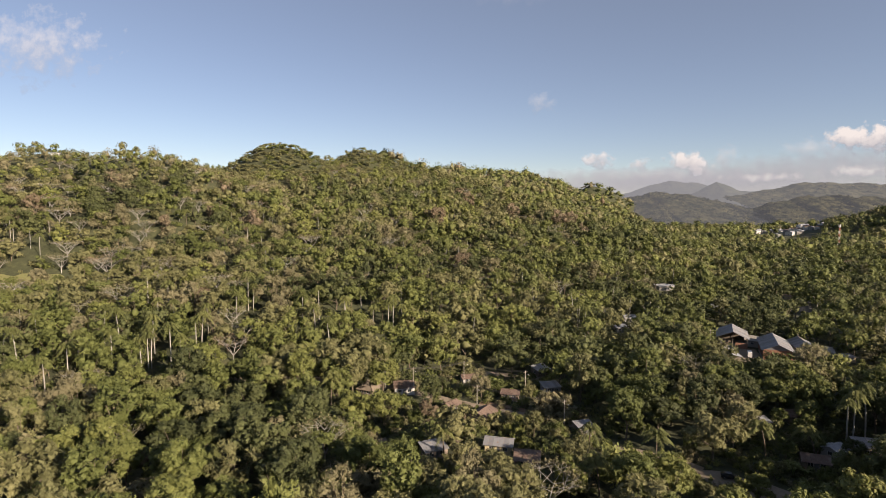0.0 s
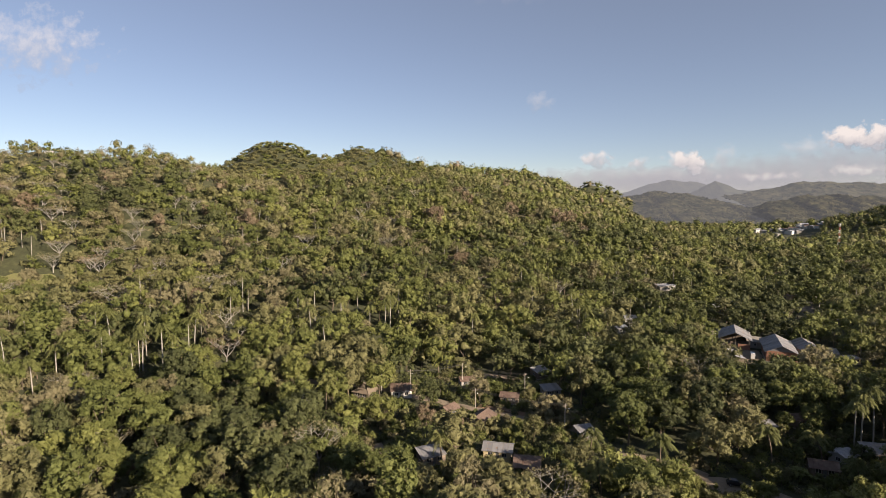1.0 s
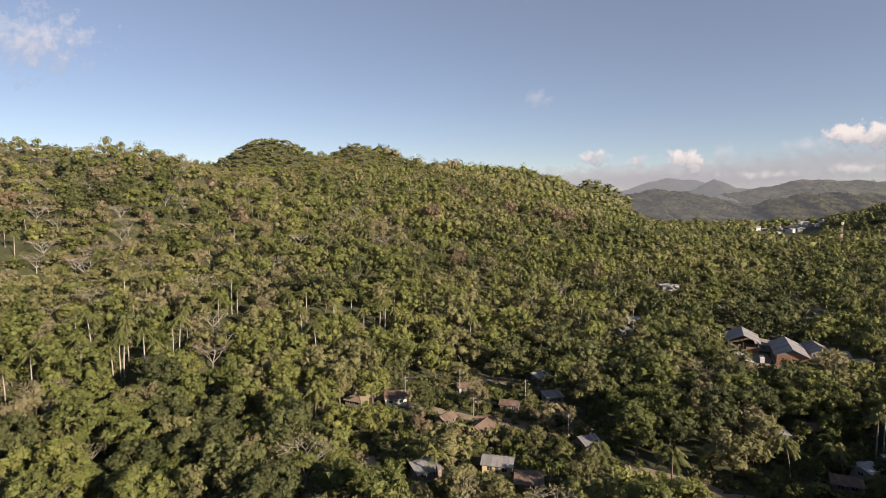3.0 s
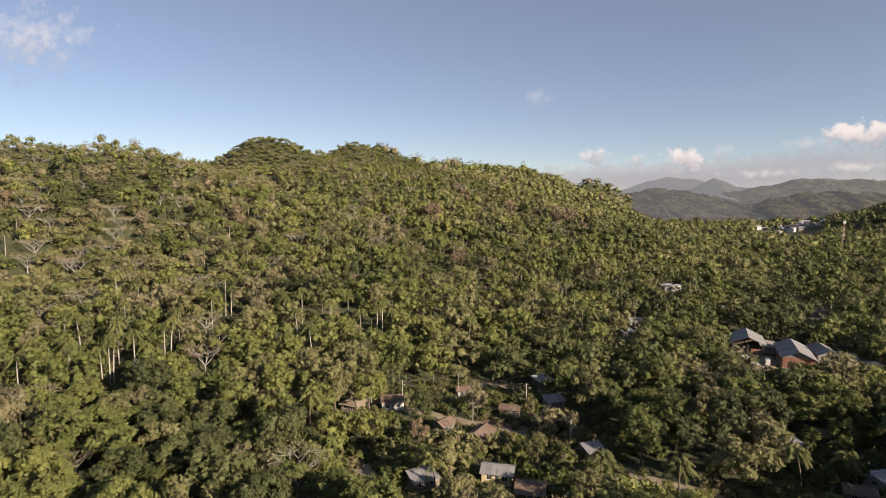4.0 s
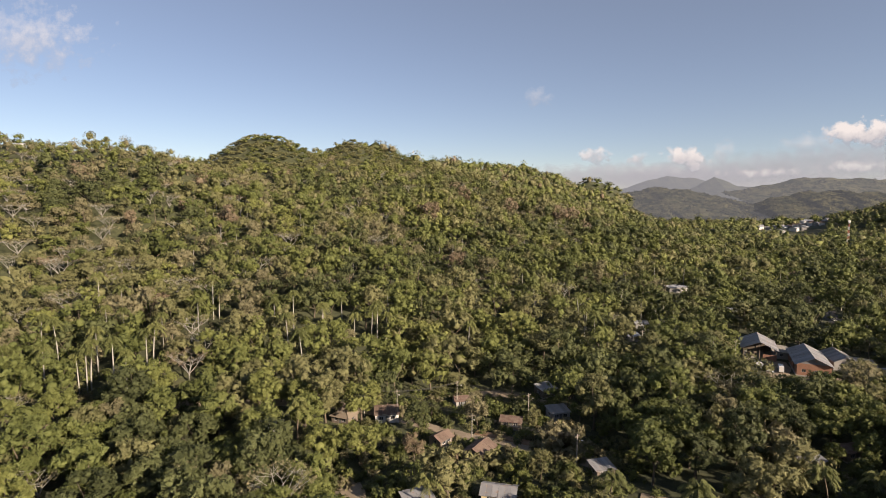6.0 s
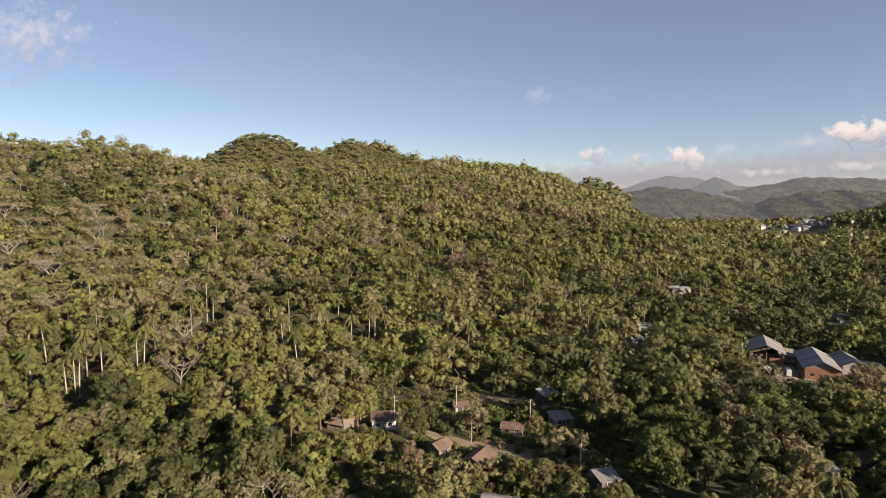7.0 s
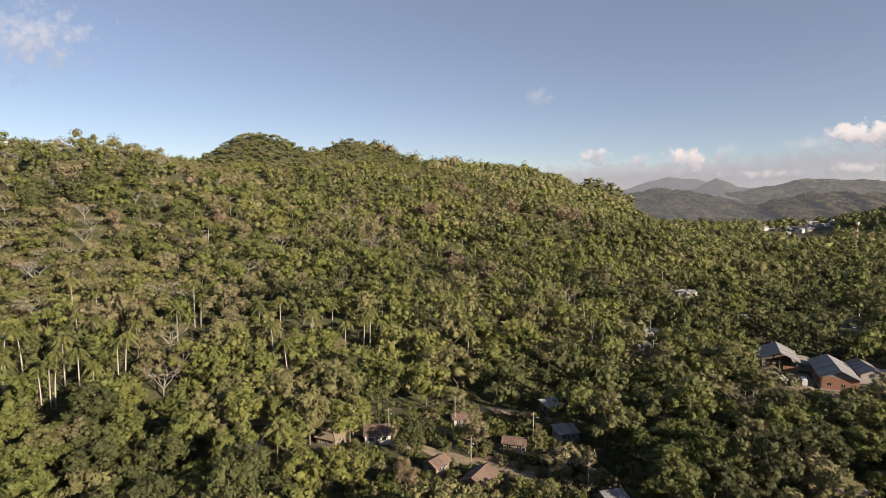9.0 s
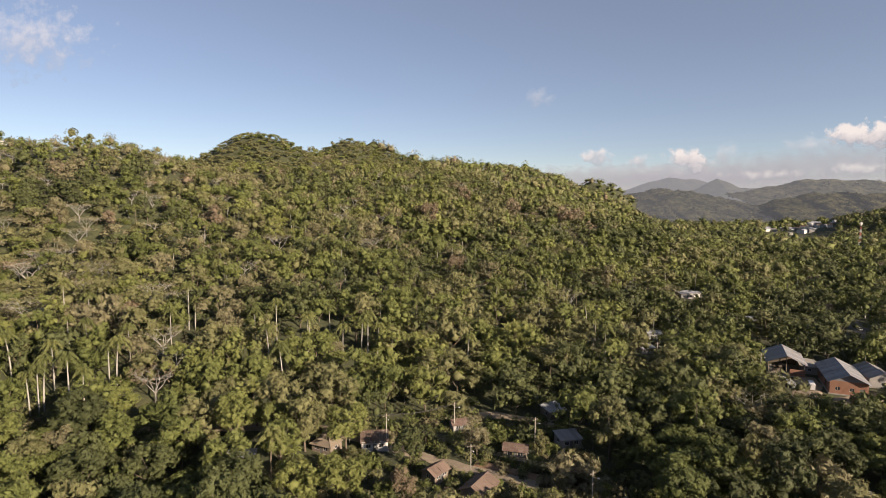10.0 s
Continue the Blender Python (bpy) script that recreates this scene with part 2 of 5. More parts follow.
def ridge_height(x, y, nodes):
    best = np.zeros_like(x)
    for (x0, y0, h0, w0), (x1, y1, h1, w1) in zip(nodes, nodes[1:]):
        dx, dy = x1 - x0, y1 - y0
        s = np.clip(((x - x0) * dx + (y - y0) * dy) / (dx * dx + dy * dy), 0, 1)
        d = np.hypot(x - x0 - s * dx, y - y0 - s * dy)
        u = d / (w0 + s * (w1 - w0))
        p = 1 - np.sqrt(u * u + 0.004) + 0.063
        p = 0.5 * (p + np.sqrt(p * p + 0.006))
        p = np.maximum(0, p - 0.0012 / np.maximum(u, 0.2))
        best = np.maximum(best, (h0 + s * (h1 - h0)) * p)
    return best


def waves(x, y):
    a = np.sin(x * 0.021 + 1.3 * np.sin(y * 0.013)) * np.sin(y * 0.018 + 0.7 + 1.1 * np.sin(x * 0.011))
    b = np.sin(x * 0.061 + y * 0.023 + 2.0) * np.sin(y * 0.052 - x * 0.017)
    return a, b


def ground_height(x, y):
    x, y = np.asarray(x, float), np.asarray(y, float)
    h = ridge_height(x, y, RIDGE_MAIN)
    for nodes in (RIDGE_HILL, RIDGE_KNOB, RIDGE_KNOB_EAST, RIDGE_SPUR, RIDGE_EAST, RIDGE_TOWN, RIDGE_SHADE):
        h = np.maximum(h, ridge_height(x, y, nodes))
    a, b = waves(x, y)
    k = np.clip(h / 40, 0, 1)
    roll = np.clip((y - 560) / 500, 0, 1) * np.clip(np.hypot(x - 780, y - 1180) / 260 - 0.5, 0, 1)
    h = h + 7 * roll * np.maximum(0, np.sin(x * 0.012 + y * 0.005 + 0.6) * np.sin(y * 0.0105 - x * 0.003 + 1.0))
    return 3.5 + h + a * (0.8 + 5.0 * k) + b * (0.3 + 2.0 * k)


def ground_z(x, y):
    return float(ground_height(np.array([x]), np.array([y]))[0])


# ---- mesh helpers ----
def tri_mesh(name, verts, tris, materials, slot=None, tone=None):
    """A mesh from arrays of vertices and triangles."""
    k = len(tris)
    me = bpy.data.meshes.new(name)
    me.vertices.add(len(verts))
    me.vertices.foreach_set("co", np.ascontiguousarray(verts, dtype=np.float32).ravel())
    me.loops.add(3 * k)
    me.loops.foreach_set("vertex_index", np.ascontiguousarray(tris, dtype=np.int32).ravel())
    me.polygons.add(k)
    me.polygons.foreach_set("loop_start", np.arange(0, 3 * k, 3, dtype=np.int32))
    me.polygons.foreach_set("use_smooth", np.ones(k, dtype=bool))
    for m in materials:
        me.materials.append(m)
    if slot is not None:
        me.polygons.foreach_set("material_index", np.asarray(slot, dtype=np.int32))
    if tone is not None:
        at = me.attributes.new("tone", "FLOAT", "FACE")
        at.data.foreach_set("value", np.asarray(tone, dtype=np.float32))
    me.update(calc_edges=True)
    return me


def mesh_from(name, bm, mat):
    me = bpy.data.meshes.new(name)
    bm.to_mesh(me)
    bm.free()
    me.materials.append(mat)
    return me


def part(name, data, mat, parent, label=""):
    """Links a bmesh, or a finished mesh, as one object under a thing or under a part."""
    me = mesh_from(name, data, mat) if isinstance(data, bmesh.types.BMesh) else data
    ob = new(name, me)
    ob.parent = parent
    if label:
        ob["label"] = label
    return ob


def box(bm, x0, x1, y0, y1, z0, z1):
    v = [bm.verts.new(c) for c in ((x0, y0, z0), (x1, y0, z0), (x1, y1, z0), (x0, y1, z0), (x0, y0, z1), (x1, y0, z1), (x1, y1, z1), (x0, y1, z1))]
    for f in ((3, 2, 1, 0), (4, 5, 6, 7), (0, 1, 5, 4), (1, 2, 6, 5), (2, 3, 7, 6), (3, 0, 4, 7)):
        bm.faces.new([v[i] for i in f])
    return bm


def boxed(*size):
    return box(bmesh.new(), *size)


def rod(bm, a, b, r0, r1, sides=6):
    a, b = Vector(a), Vector(b)
    turn = (b - a).to_track_quat("Z", "Y")
    rings = []
    for c, r in ((a, r0), (b, r1)):
        rings.append([bm.verts.new(c + turn @ Vector((r * math.cos(6.2832 * i / sides), r * math.sin(6.2832 * i / sides), 0))) for i in range(sides)])
    for i in range(sides):
        bm.faces.new((rings[0][i], rings[0][(i + 1) % sides], rings[1][(i + 1) % sides], rings[1][i]))
    bm.faces.new(rings[0][::-1])
    bm.faces.new(rings[1])
    return bm


# ---- the ground: one sheet to the horizon ----
def steps(stops):
    out = [stops[0][0]]
    for (a, s), (b, e) in zip(stops, stops[1:]):
        while out[-1] < b - 0.5 * s:
            f = (out[-1] - a) / (b - a)
            out.append(out[-1] + s + (e - s) * f)
    return np.array(out)


gx = steps([(-4600, 300), (-1200, 40), (-420, 7), (420, 7), (1200, 25), (4600, 250)])
gy = steps([(-2500, 250), (-300, 30), (90, 6), (720, 7), (1400, 20), (3000, 50), (4900, 200)])
GX, GY = np.meshgrid(gx, gy)
GZ = ground_height(GX, GY)
nx, ny = len(gx), len(gy)
idx = np.arange(nx * ny).reshape(ny, nx)
faces = np.stack([idx[:-1, :-1], idx[:-1, 1:], idx[1:, 1:], idx[1:, :-1]], -1).reshape(-1, 4)
ground_mesh = bpy.data.meshes.new("ground")
ground_mesh.from_pydata(np.stack([GX, GY, GZ], -1).reshape(-1, 3).tolist(), [], faces.tolist())
ground_mesh.polygons.foreach_set("use_smooth", np.ones(len(faces), dtype=bool))
ground_mesh.materials.append(FLOOR)
tagged(new("ground", ground_mesh), "dark forest floor with dry grass and bare earth", "ground", kind="structure")


def ribbon(name, line, width, mat, lift, label, category):
    """A road or path laid on the ground along a line."""
    bm, rows, pts = bmesh.new(), [], []
    for (x0, y0), (x1, y1) in zip(line, line[1:]):
        k = max(2, int(math.hypot(x1 - x0, y1 - y0) / 3))
        pts += [(x0 + (x1 - x0) * i / k, y0 + (y1 - y0) * i / k) for i in range(k)]
    pts.append(line[-1])
    for i, (x, y) in enumerate(pts):
        (xa, ya), (xb, yb) = pts[max(0, i - 3)], pts[min(len(pts) - 1, i + 3)]
        d = math.hypot(xb - xa, yb - ya) or 1
        nxx, nyy = (yb - ya) / d, -(xb - xa) / d
        row = []
        for k in range(7):
            s = (k / 3 - 1) * width * (0.5 + 0.09 * math.sin(i * 1.7 + k) * (k in (0, 6)))
            px, py = x + nxx * s, y + nyy * s
            row.append(bm.verts.new((px, py, ground_z(px, py) + lift - (0.3 if k in (0, 6) else 0))))
        rows.append(row)
    for a, b in zip(rows, rows[1:]):
        for k in range(6):
            bm.faces.new((a[k], a[k + 1], b[k + 1], b[k]))
    return tagged(new(name, mesh_from(name, bm, mat)), label, category, kind="structure")


ribbon("road", [(-80, 200), (-52, 203), (-30, 203), (-14, 199), (-4, 193.5), (3.5, 189.3), (9.6, 186.3), (15.5, 183.6), (21, 181), (28, 177.4), (36, 174), (42, 170)], 4.6, DIRT, 0.28, "pale dirt road between the houses", "road")
ribbon("road_2", [(6, 214), (14, 219), (22, 219.5), (32, 216), (44, 208)], 4.5, DIRT, 0.28, "short bare earth lane in the village", "road")
ribbon("road_3", [(330, 180), (262, 238), (222, 285), (214, 312), (232, 352), (262, 400), (330, 470)], 8, ASPHALT, 0.3, "grey asphalt road through the trees", "road")
ribbon("red_bank", [(13, 188.5), (19, 186.2), (26, 182.5), (33, 178.5)], 3.4, RED_EARTH, 0.35, "reddish earth bank above the dirt road", "ground")
ribbon("yard", [(131, 236), (137, 244), (143, 256)], 9, DIRT, 0.24, "bare earth yard before the workshop", "yard")
ribbon("yard_2", [(138, 229), (147, 234), (158, 237)], 8, DIRT, 0.24, "sandy yard below the brick workshop", "yard")
ribbon("bare_slope", [(-20, 159), (-17.5, 151), (-14.5, 144)], 6.5, DIRT, 0.25, "dry sandy clearing among the trees", "ground")
ribbon("dirt_lot", [(66, 137), (72, 135), (78, 130), (84, 120), (90, 100)], 10, DIRT, 0.2, "open bare earth lot where a car is parked", "yard")
ribbon("meadow", [(-236, 282), (-214, 288), (-192, 284), (-172, 272)], 24, GRASS, 0.3, "open slope of dry yellow-green grass", "meadow")
ribbon("dirt_bank", [(49, 153), (56, 150), (62, 146), (68, 140)], 6, DIRT, 0.22, "sandy bank beside the dirt lot", "ground")


# ---- the far hills and mountains ----
HILLS = []


def hill_layer(name, label, dist, crest, foot, depth, mat, seed, rough):
    """A wooded range across the valley's end; crest as (sideways slope, upward slope) fitted to the camera's view."""
    rng = np.random.default_rng(seed)
    cx, cz = np.array([c[0] for c in crest]) * dist, 75 + np.array([c[1] for c in crest]) * dist
    xs = np.linspace(cx[0], cx[-1], 260)
    zs = np.interp(xs, cx, cz)
    ph = rng.uniform(0, 6.28, 8)
    verts, rows = [], 14
    for j in range(rows):
        f = j / (rows - 1)
        for x, z in zip(xs, zs):
            w = sum(math.sin(x * k / dist * 40 + ph[i] + f * 5 * (i % 3)) / k for i, k in enumerate((1.0, 2.3, 4.1, 7.7, 13.0, 23.0)))
            v = sum(math.sin(x * k / dist * 55 + ph[i + 2]) / k for i, k in enumerate((1.9, 4.7, 9.0, 23.0)))
            top = z + rough * v
            zz = foot + (top - foot) * (1 - f) ** 1.25 + rough * 3.2 * w * math.sin(math.pi * f)
            verts.append((x * (1 - 0.0 * f), dist - depth * f + depth * 0.20 * w * f, zz))
    n = len(xs)
    faces = [(j * n + i, (j + 1) * n + i, (j + 1) * n + i + 1, j * n + i + 1) for j in range(rows - 1) for i in range(n - 1)]
    me = bpy.data.meshes.new(name)
    me.from_pydata(verts, [], faces)
    me.polygons.foreach_set("use_smooth", np.ones(len(faces), dtype=bool))
    me.materials.append(mat)
    HILLS.append((np.array(verts).reshape(rows, n, 3), mat))
    return tagged(new(name, me), label, "hills", kind="structure")


# haze colour, mixed into the far hills as emission
HAZE_GLOW = (0.128, 0.136, 0.148)
hill_layer("backdrop_mountains", "distant mountain range with painted pale blue haze", 4400,
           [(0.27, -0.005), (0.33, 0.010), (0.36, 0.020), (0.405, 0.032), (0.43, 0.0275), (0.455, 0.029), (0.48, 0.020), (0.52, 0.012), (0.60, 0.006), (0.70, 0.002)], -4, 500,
           haze_glow_material("haze_mountain", (0.035, 0.042, 0.028), (0.065, 0.07, 0.042), HAZE_GLOW, 0.74, 0.012), 1, 5)
hill_layer("backdrop_peak", "wooded peak with painted blue-grey haze", 3700,
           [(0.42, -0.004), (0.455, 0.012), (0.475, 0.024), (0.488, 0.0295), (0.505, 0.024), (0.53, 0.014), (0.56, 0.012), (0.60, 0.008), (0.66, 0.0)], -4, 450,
           haze_glow_material("haze_peak", (0.035, 0.042, 0.025), (0.065, 0.07, 0.04), HAZE_GLOW, 0.62, 0.014), 2, 4)
hill_layer("backdrop_ridge", "long wooded ridge beyond the town with painted haze", 2700,
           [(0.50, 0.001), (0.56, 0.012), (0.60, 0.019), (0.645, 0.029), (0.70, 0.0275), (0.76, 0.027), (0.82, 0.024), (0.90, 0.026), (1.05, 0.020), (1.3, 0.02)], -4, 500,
           haze_glow_material("haze_ridge", (0.022, 0.027, 0.016), (0.080, 0.079, 0.044), HAZE_GLOW, 0.38, 0.02), 3, 5)
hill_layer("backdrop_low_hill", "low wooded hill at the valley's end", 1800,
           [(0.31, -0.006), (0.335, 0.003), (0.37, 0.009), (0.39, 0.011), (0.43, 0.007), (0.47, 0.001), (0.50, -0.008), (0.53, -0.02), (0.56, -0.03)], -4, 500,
           haze_glow_material("haze_low_hill", (0.020, 0.025, 0.014), (0.084, 0.082, 0.044), HAZE_GLOW, 0.30, 0.022), 4, 4)
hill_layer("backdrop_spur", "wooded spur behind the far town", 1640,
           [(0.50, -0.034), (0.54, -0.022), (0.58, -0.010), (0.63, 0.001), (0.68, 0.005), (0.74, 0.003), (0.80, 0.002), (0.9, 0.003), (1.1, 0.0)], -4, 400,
           haze_glow_material("haze_spur", (0.018, 0.022, 0.012), (0.080, 0.077, 0.040), HAZE_GLOW, 0.23, 0.025), 5, 5)


# ---- clouds and horizon haze on glowing sheets, far beyond everything ----
def cloud_material(name, bright, shade, density, seed, ragged=1.7):
    m, n, l, p = material(name)
    co = n.new("ShaderNodeTexCoord")
    mp = n.new("ShaderNodeMapping")
    mp.inputs["Location"].default_value = (-0.5, -0.5, 0)
    mp.inputs["Scale"].default_value = (1, 1, 0)
    l.new(co.outputs["Generated"], mp.inputs["Vector"])
    ln = n.new("ShaderNodeVectorMath")
    ln.operation = "LENGTH"
    l.new(mp.outputs[0], ln.inputs[0])
    nz = node(n, "TexNoise", Scale=0.008, Detail=9.0, Roughness=0.58)
    off = n.new("ShaderNodeMapping")
    off.inputs["Location"].default_value = (seed * 137.0, seed * 71.0, 0)
    l.new(co.outputs["Object"], off.inputs["Vector"])
    l.new(off.outputs[0], nz.inputs["Vector"])
    fall = math_node(n, l, "SUBTRACT", 0.62, math_node(n, l, "MULTIPLY", ln.outputs["Value"], 1.7))
    body = math_node(n, l, "ADD", fall, math_node(n, l, "MULTIPLY", math_node(n, l, "SUBTRACT", nz.outputs[0], 0.5), ragged))
    alpha = ramp(n, [(0.12, (0, 0, 0)), (0.12 + 0.5 / density, (1, 1, 1))])
    l.new(body, alpha.inputs[0])
    sep = n.new("ShaderNodeSeparateXYZ")
    l.new(co.outputs["Generated"], sep.inputs[0])
    tint = ramp(n, [(0.25, shade), (0.62, bright)])
    l.new(math_node(n, l, "ADD", sep.outputs["Y"], math_node(n, l, "MULTIPLY", math_node(n, l, "SUBTRACT", nz.outputs[0], 0.5), 0.7)), tint.inputs[0])
    em = n.new("ShaderNodeEmission")
    l.new(tint.outputs[0], em.inputs["Color"])
    tr = n.new("ShaderNodeBsdfTransparent")
    mix = n.new("ShaderNodeMixShader")
    l.new(math_node(n, l, "MULTIPLY", alpha.outputs[0], min(1.0, density * 0.5)), mix.inputs[0])
    l.new(tr.outputs[0], mix.inputs[1])
    l.new(em.outputs[0], mix.inputs[2])
    l.new(mix.outputs[0], n["Material Output"].inputs["Surface"])
    return m


# white tops and grey bases are painted into the sheets' glow
WHITE, GREY = (0.325, 0.32, 0.305), (0.146, 0.158, 0.178)
# sideways slope, upward slope, width, height (as slopes), thickness
# colours of the first four sheets: haze bands painted along the horizon
BAND_HAZE, BAND_HAZE_LOW = (0.166, 0.172, 0.186), (0.150, 0.158, 0.172)
for i, (cx, cz, w, h, thick) in enumerate(((0.50, 0.022, 1.35, 0.085, 1.6), (0.42, 0.035, 0.62, 0.060, 1.3), (0.62, 0.048, 0.60, 0.075, 1.3), (0.80, 0.062, 0.60, 0.09, 1.3), (0.277, 0.070, 0.060, 0.040, 1.6), (0.355, 0.062, 0.055, 0.032, 1.5), (0.437, 0.064, 0.095, 0.055, 1.9), (0.505, 0.072, 0.045, 0.050, 1.0),
                                           (0.735, 0.106, 0.15, 0.055, 2.0), (0.79, 0.108, 0.12, 0.06, 2.0), (0.66, 0.088, 0.16, 0.04, 0.7), (0.59, 0.036, 0.22, 0.022, 1.0), (0.74, 0.047, 0.20, 0.03, 1.0),
                                           (0.36, 0.042, 0.40, 0.035, 0.45), (0.168, 0.166, 0.065, 0.045, 0.8), (-0.705, 0.262, 0.27, 0.15, 1.0), (0.11, 0.345, 0.16, 0.045, 0.25))):
    d = 4700
    bm = bmesh.new()
    bm.faces.new([bm.verts.new((sx * w * d * 0.72, sy * h * d * 0.68, 0)) for sx, sy in ((-1, -1), (1, -1), (1, 1), (-1, 1))])
    cloud = tagged(new("backdrop_cloud_haze", mesh_from("cloud", bm, cloud_material("cloud_haze_glow", *((BAND_HAZE, BAND_HAZE_LOW) if i < 4 else (WHITE, GREY)), thick, i + 1, 0.5 if i < 4 else 1.7))), "glowing sheet of painted cloud and haze over the hills", "cloud", kind="structure")
    cloud.matrix_world = pose(cx * d, d + 60 - i * 6, 75 + cz * d, 90, 0, 0)
    cloud.visible_shadow = False


# ---- trees: templates as vertices and triangles ----
def unit(v):
    return v / np.maximum(np.linalg.norm(v, axis=-1, keepdims=True), 1e-6)


GOLD = (1 + 5 ** 0.5) / 2
ICO = unit(np.array([(0, a, b * GOLD) for a in (-1, 1) for b in (-1, 1)] + [(a, b * GOLD, 0) for a in (-1, 1) for b in (-1, 1)] + [(b * GOLD, 0, a) for a in (-1, 1) for b in (-1, 1)], float))
ICO_FACES = np.array([(i, j, k) if np.dot(np.cross(ICO[j] - ICO[i], ICO[k] - ICO[i]), ICO[i]) > 0 else (i, k, j)
                      for i in range(12) for j in range(i + 1, 12) for k in range(j + 1, 12)
                      if max(np.linalg.norm(ICO[i] - ICO[j]), np.linalg.norm(ICO[j] - ICO[k]), np.linalg.norm(ICO[i] - ICO[k])) < 1.1])


def joined(parts):
    """Several (vertices, triangles) as one."""
    parts = [p for p in parts if len(p[0])]
    if not parts:
        return np.zeros((0, 3)), np.zeros((0, 3), int)
    shift = np.cumsum([0] + [len(v) for v, f in parts[:-1]])
    return np.concatenate([v for v, f in parts]), np.concatenate([f + o for (v, f), o in zip(parts, shift)])


def from_quads(q):
    k = np.arange(len(q))[:, None] * 4
    return q.reshape(-1, 3), np.concatenate([k + [0, 1, 2], k + [0, 2, 3]])


def sprays(rng, at, out, size, wild=0.6):
    """One leafy spray at each place, roughly facing out."""
    k = len(at)
    nrm = unit(unit(out) + rng.normal(0, wild, (k, 3)))
    t = unit(np.cross(nrm, rng.normal(0, 1, (k, 3))))
    b = np.cross(nrm, t)
    s = (size * rng.uniform(0.6, 1.4, k))[:, None]
    v = np.stack([at - t * s, at + t * s * rng.uniform(0.3, 1, (k, 1)) - b * s * 0.9, at + t * s * rng.uniform(0.2, 1, (k, 1)) + b * s * rng.uniform(0.5, 1.1, (k, 1))], 1)
    return v.reshape(-1, 3), np.arange(3 * k).reshape(-1, 3)


def tuft(rng, cen, rad, flat):
    """A lumpy knot of foliage."""
    v = ICO * (rad * rng.uniform(0.55, 1.15, 12))[:, None] * [1, 1, flat]
    a = rng.uniform(0, 6.28)
    v = v @ np.array([[math.cos(a), math.sin(a), 0], [-math.sin(a), math.cos(a), 0], [0, 0, 1]])
    return v + cen, ICO_FACES


def limb(a, b, r0, r1, sides=4):
    a, b = np.asarray(a, float), np.asarray(b, float)
    d = unit(b - a)
    e = unit(np.cross(d, [0.3, 0.9, 0.1]))
    f = np.cross(d, e)
    ang = np.arange(sides) * 2 * np.pi / sides
    ring = np.cos(ang)[:, None] * e + np.sin(ang)[:, None] * f
    i = np.arange(sides)[:, None]
    j = (i + 1) % sides
    return np.concatenate([a + ring * r0, b + ring * r1]), np.concatenate([np.hstack([i, j, j + sides]), np.hstack([i, j + sides, i + sides])])


def broad_tree(seed, radius, low, high, tufts, count, size, flat=0.85, trunk=0.28, limbs=5, sides=5, knot=(0.24, 0.4), fill=0.68, wild=0.6):
    """Knots of foliage over an uneven dome, with loose sprays round them, on a forked trunk."""
    rng = np.random.default_rng(seed)
    mid, half = (low + high) / 2, (high - low) / 2
    lobes = unit(rng.normal(0, 1, (5, 3)) * [1, 1, 0.6])
    cen, rad = [], []
    while len(cen) < tufts:
        u = unit(rng.normal(0, 1, 3) + [0, 0, 0.3])
        f = (0.62 + 0.34 * max(0.0, float((lobes @ u).max()) - 0.35)) * rng.uniform(0.72, 1.05)
        c = np.array([u[0] * radius * f, u[1] * radius * f, mid + u[2] * half * f])
        r = radius * rng.uniform(*knot)
        if len(cen) < 4 or min(np.linalg.norm(c - o) for o in cen) > r * 0.62 or rng.random() < 0.12:
            cen.append(c)
            rad.append(r)
    cen, rad = np.array(cen), np.array(rad)
    knots = [tuft(rng, c, r * fill, flat) for c, r in zip(cen, rad)]
    if fill > 0.6:
        knots.append(tuft(rng, np.array([0, 0, mid - 0.25 * half]), min(radius, half) * 0.33, 1.0))
    pick = rng.choice(tufts, count, p=rad ** 2 / (rad ** 2).sum())
    u = unit(rng.normal(0, 1, (count, 3)) + unit(cen[pick] - [0, 0, mid - half * 0.4]) * 0.7)
    at = cen[pick] + u * (rad[pick] * rng.uniform(0.75, 1.22, count))[:, None] * [1, 1, flat]
    leaf = (*joined(knots + [sprays(rng, at, u, size * 1.3, wild)]), 20 * len(knots))
    fork = low + (high - low) * 0.15
    lean = rng.normal(0, 0.25, 2)
    wood = [limb((0, 0, -1.5), (lean[0], lean[1], fork), trunk, trunk * 0.7, sides)]
    for c in cen[rng.permutation(len(cen))[:limbs]]:
        m = np.array([lean[0], lean[1], fork]) * 0.5 + c * 0.5 + [0, 0, -0.4]
        wood.append(limb((lean[0], lean[1], fork), m, trunk * 0.55, trunk * 0.35, max(3, sides - 1)))
        wood.append(limb(m, c, trunk * 0.35, trunk * 0.12, 3))
    return leaf, joined(wood)


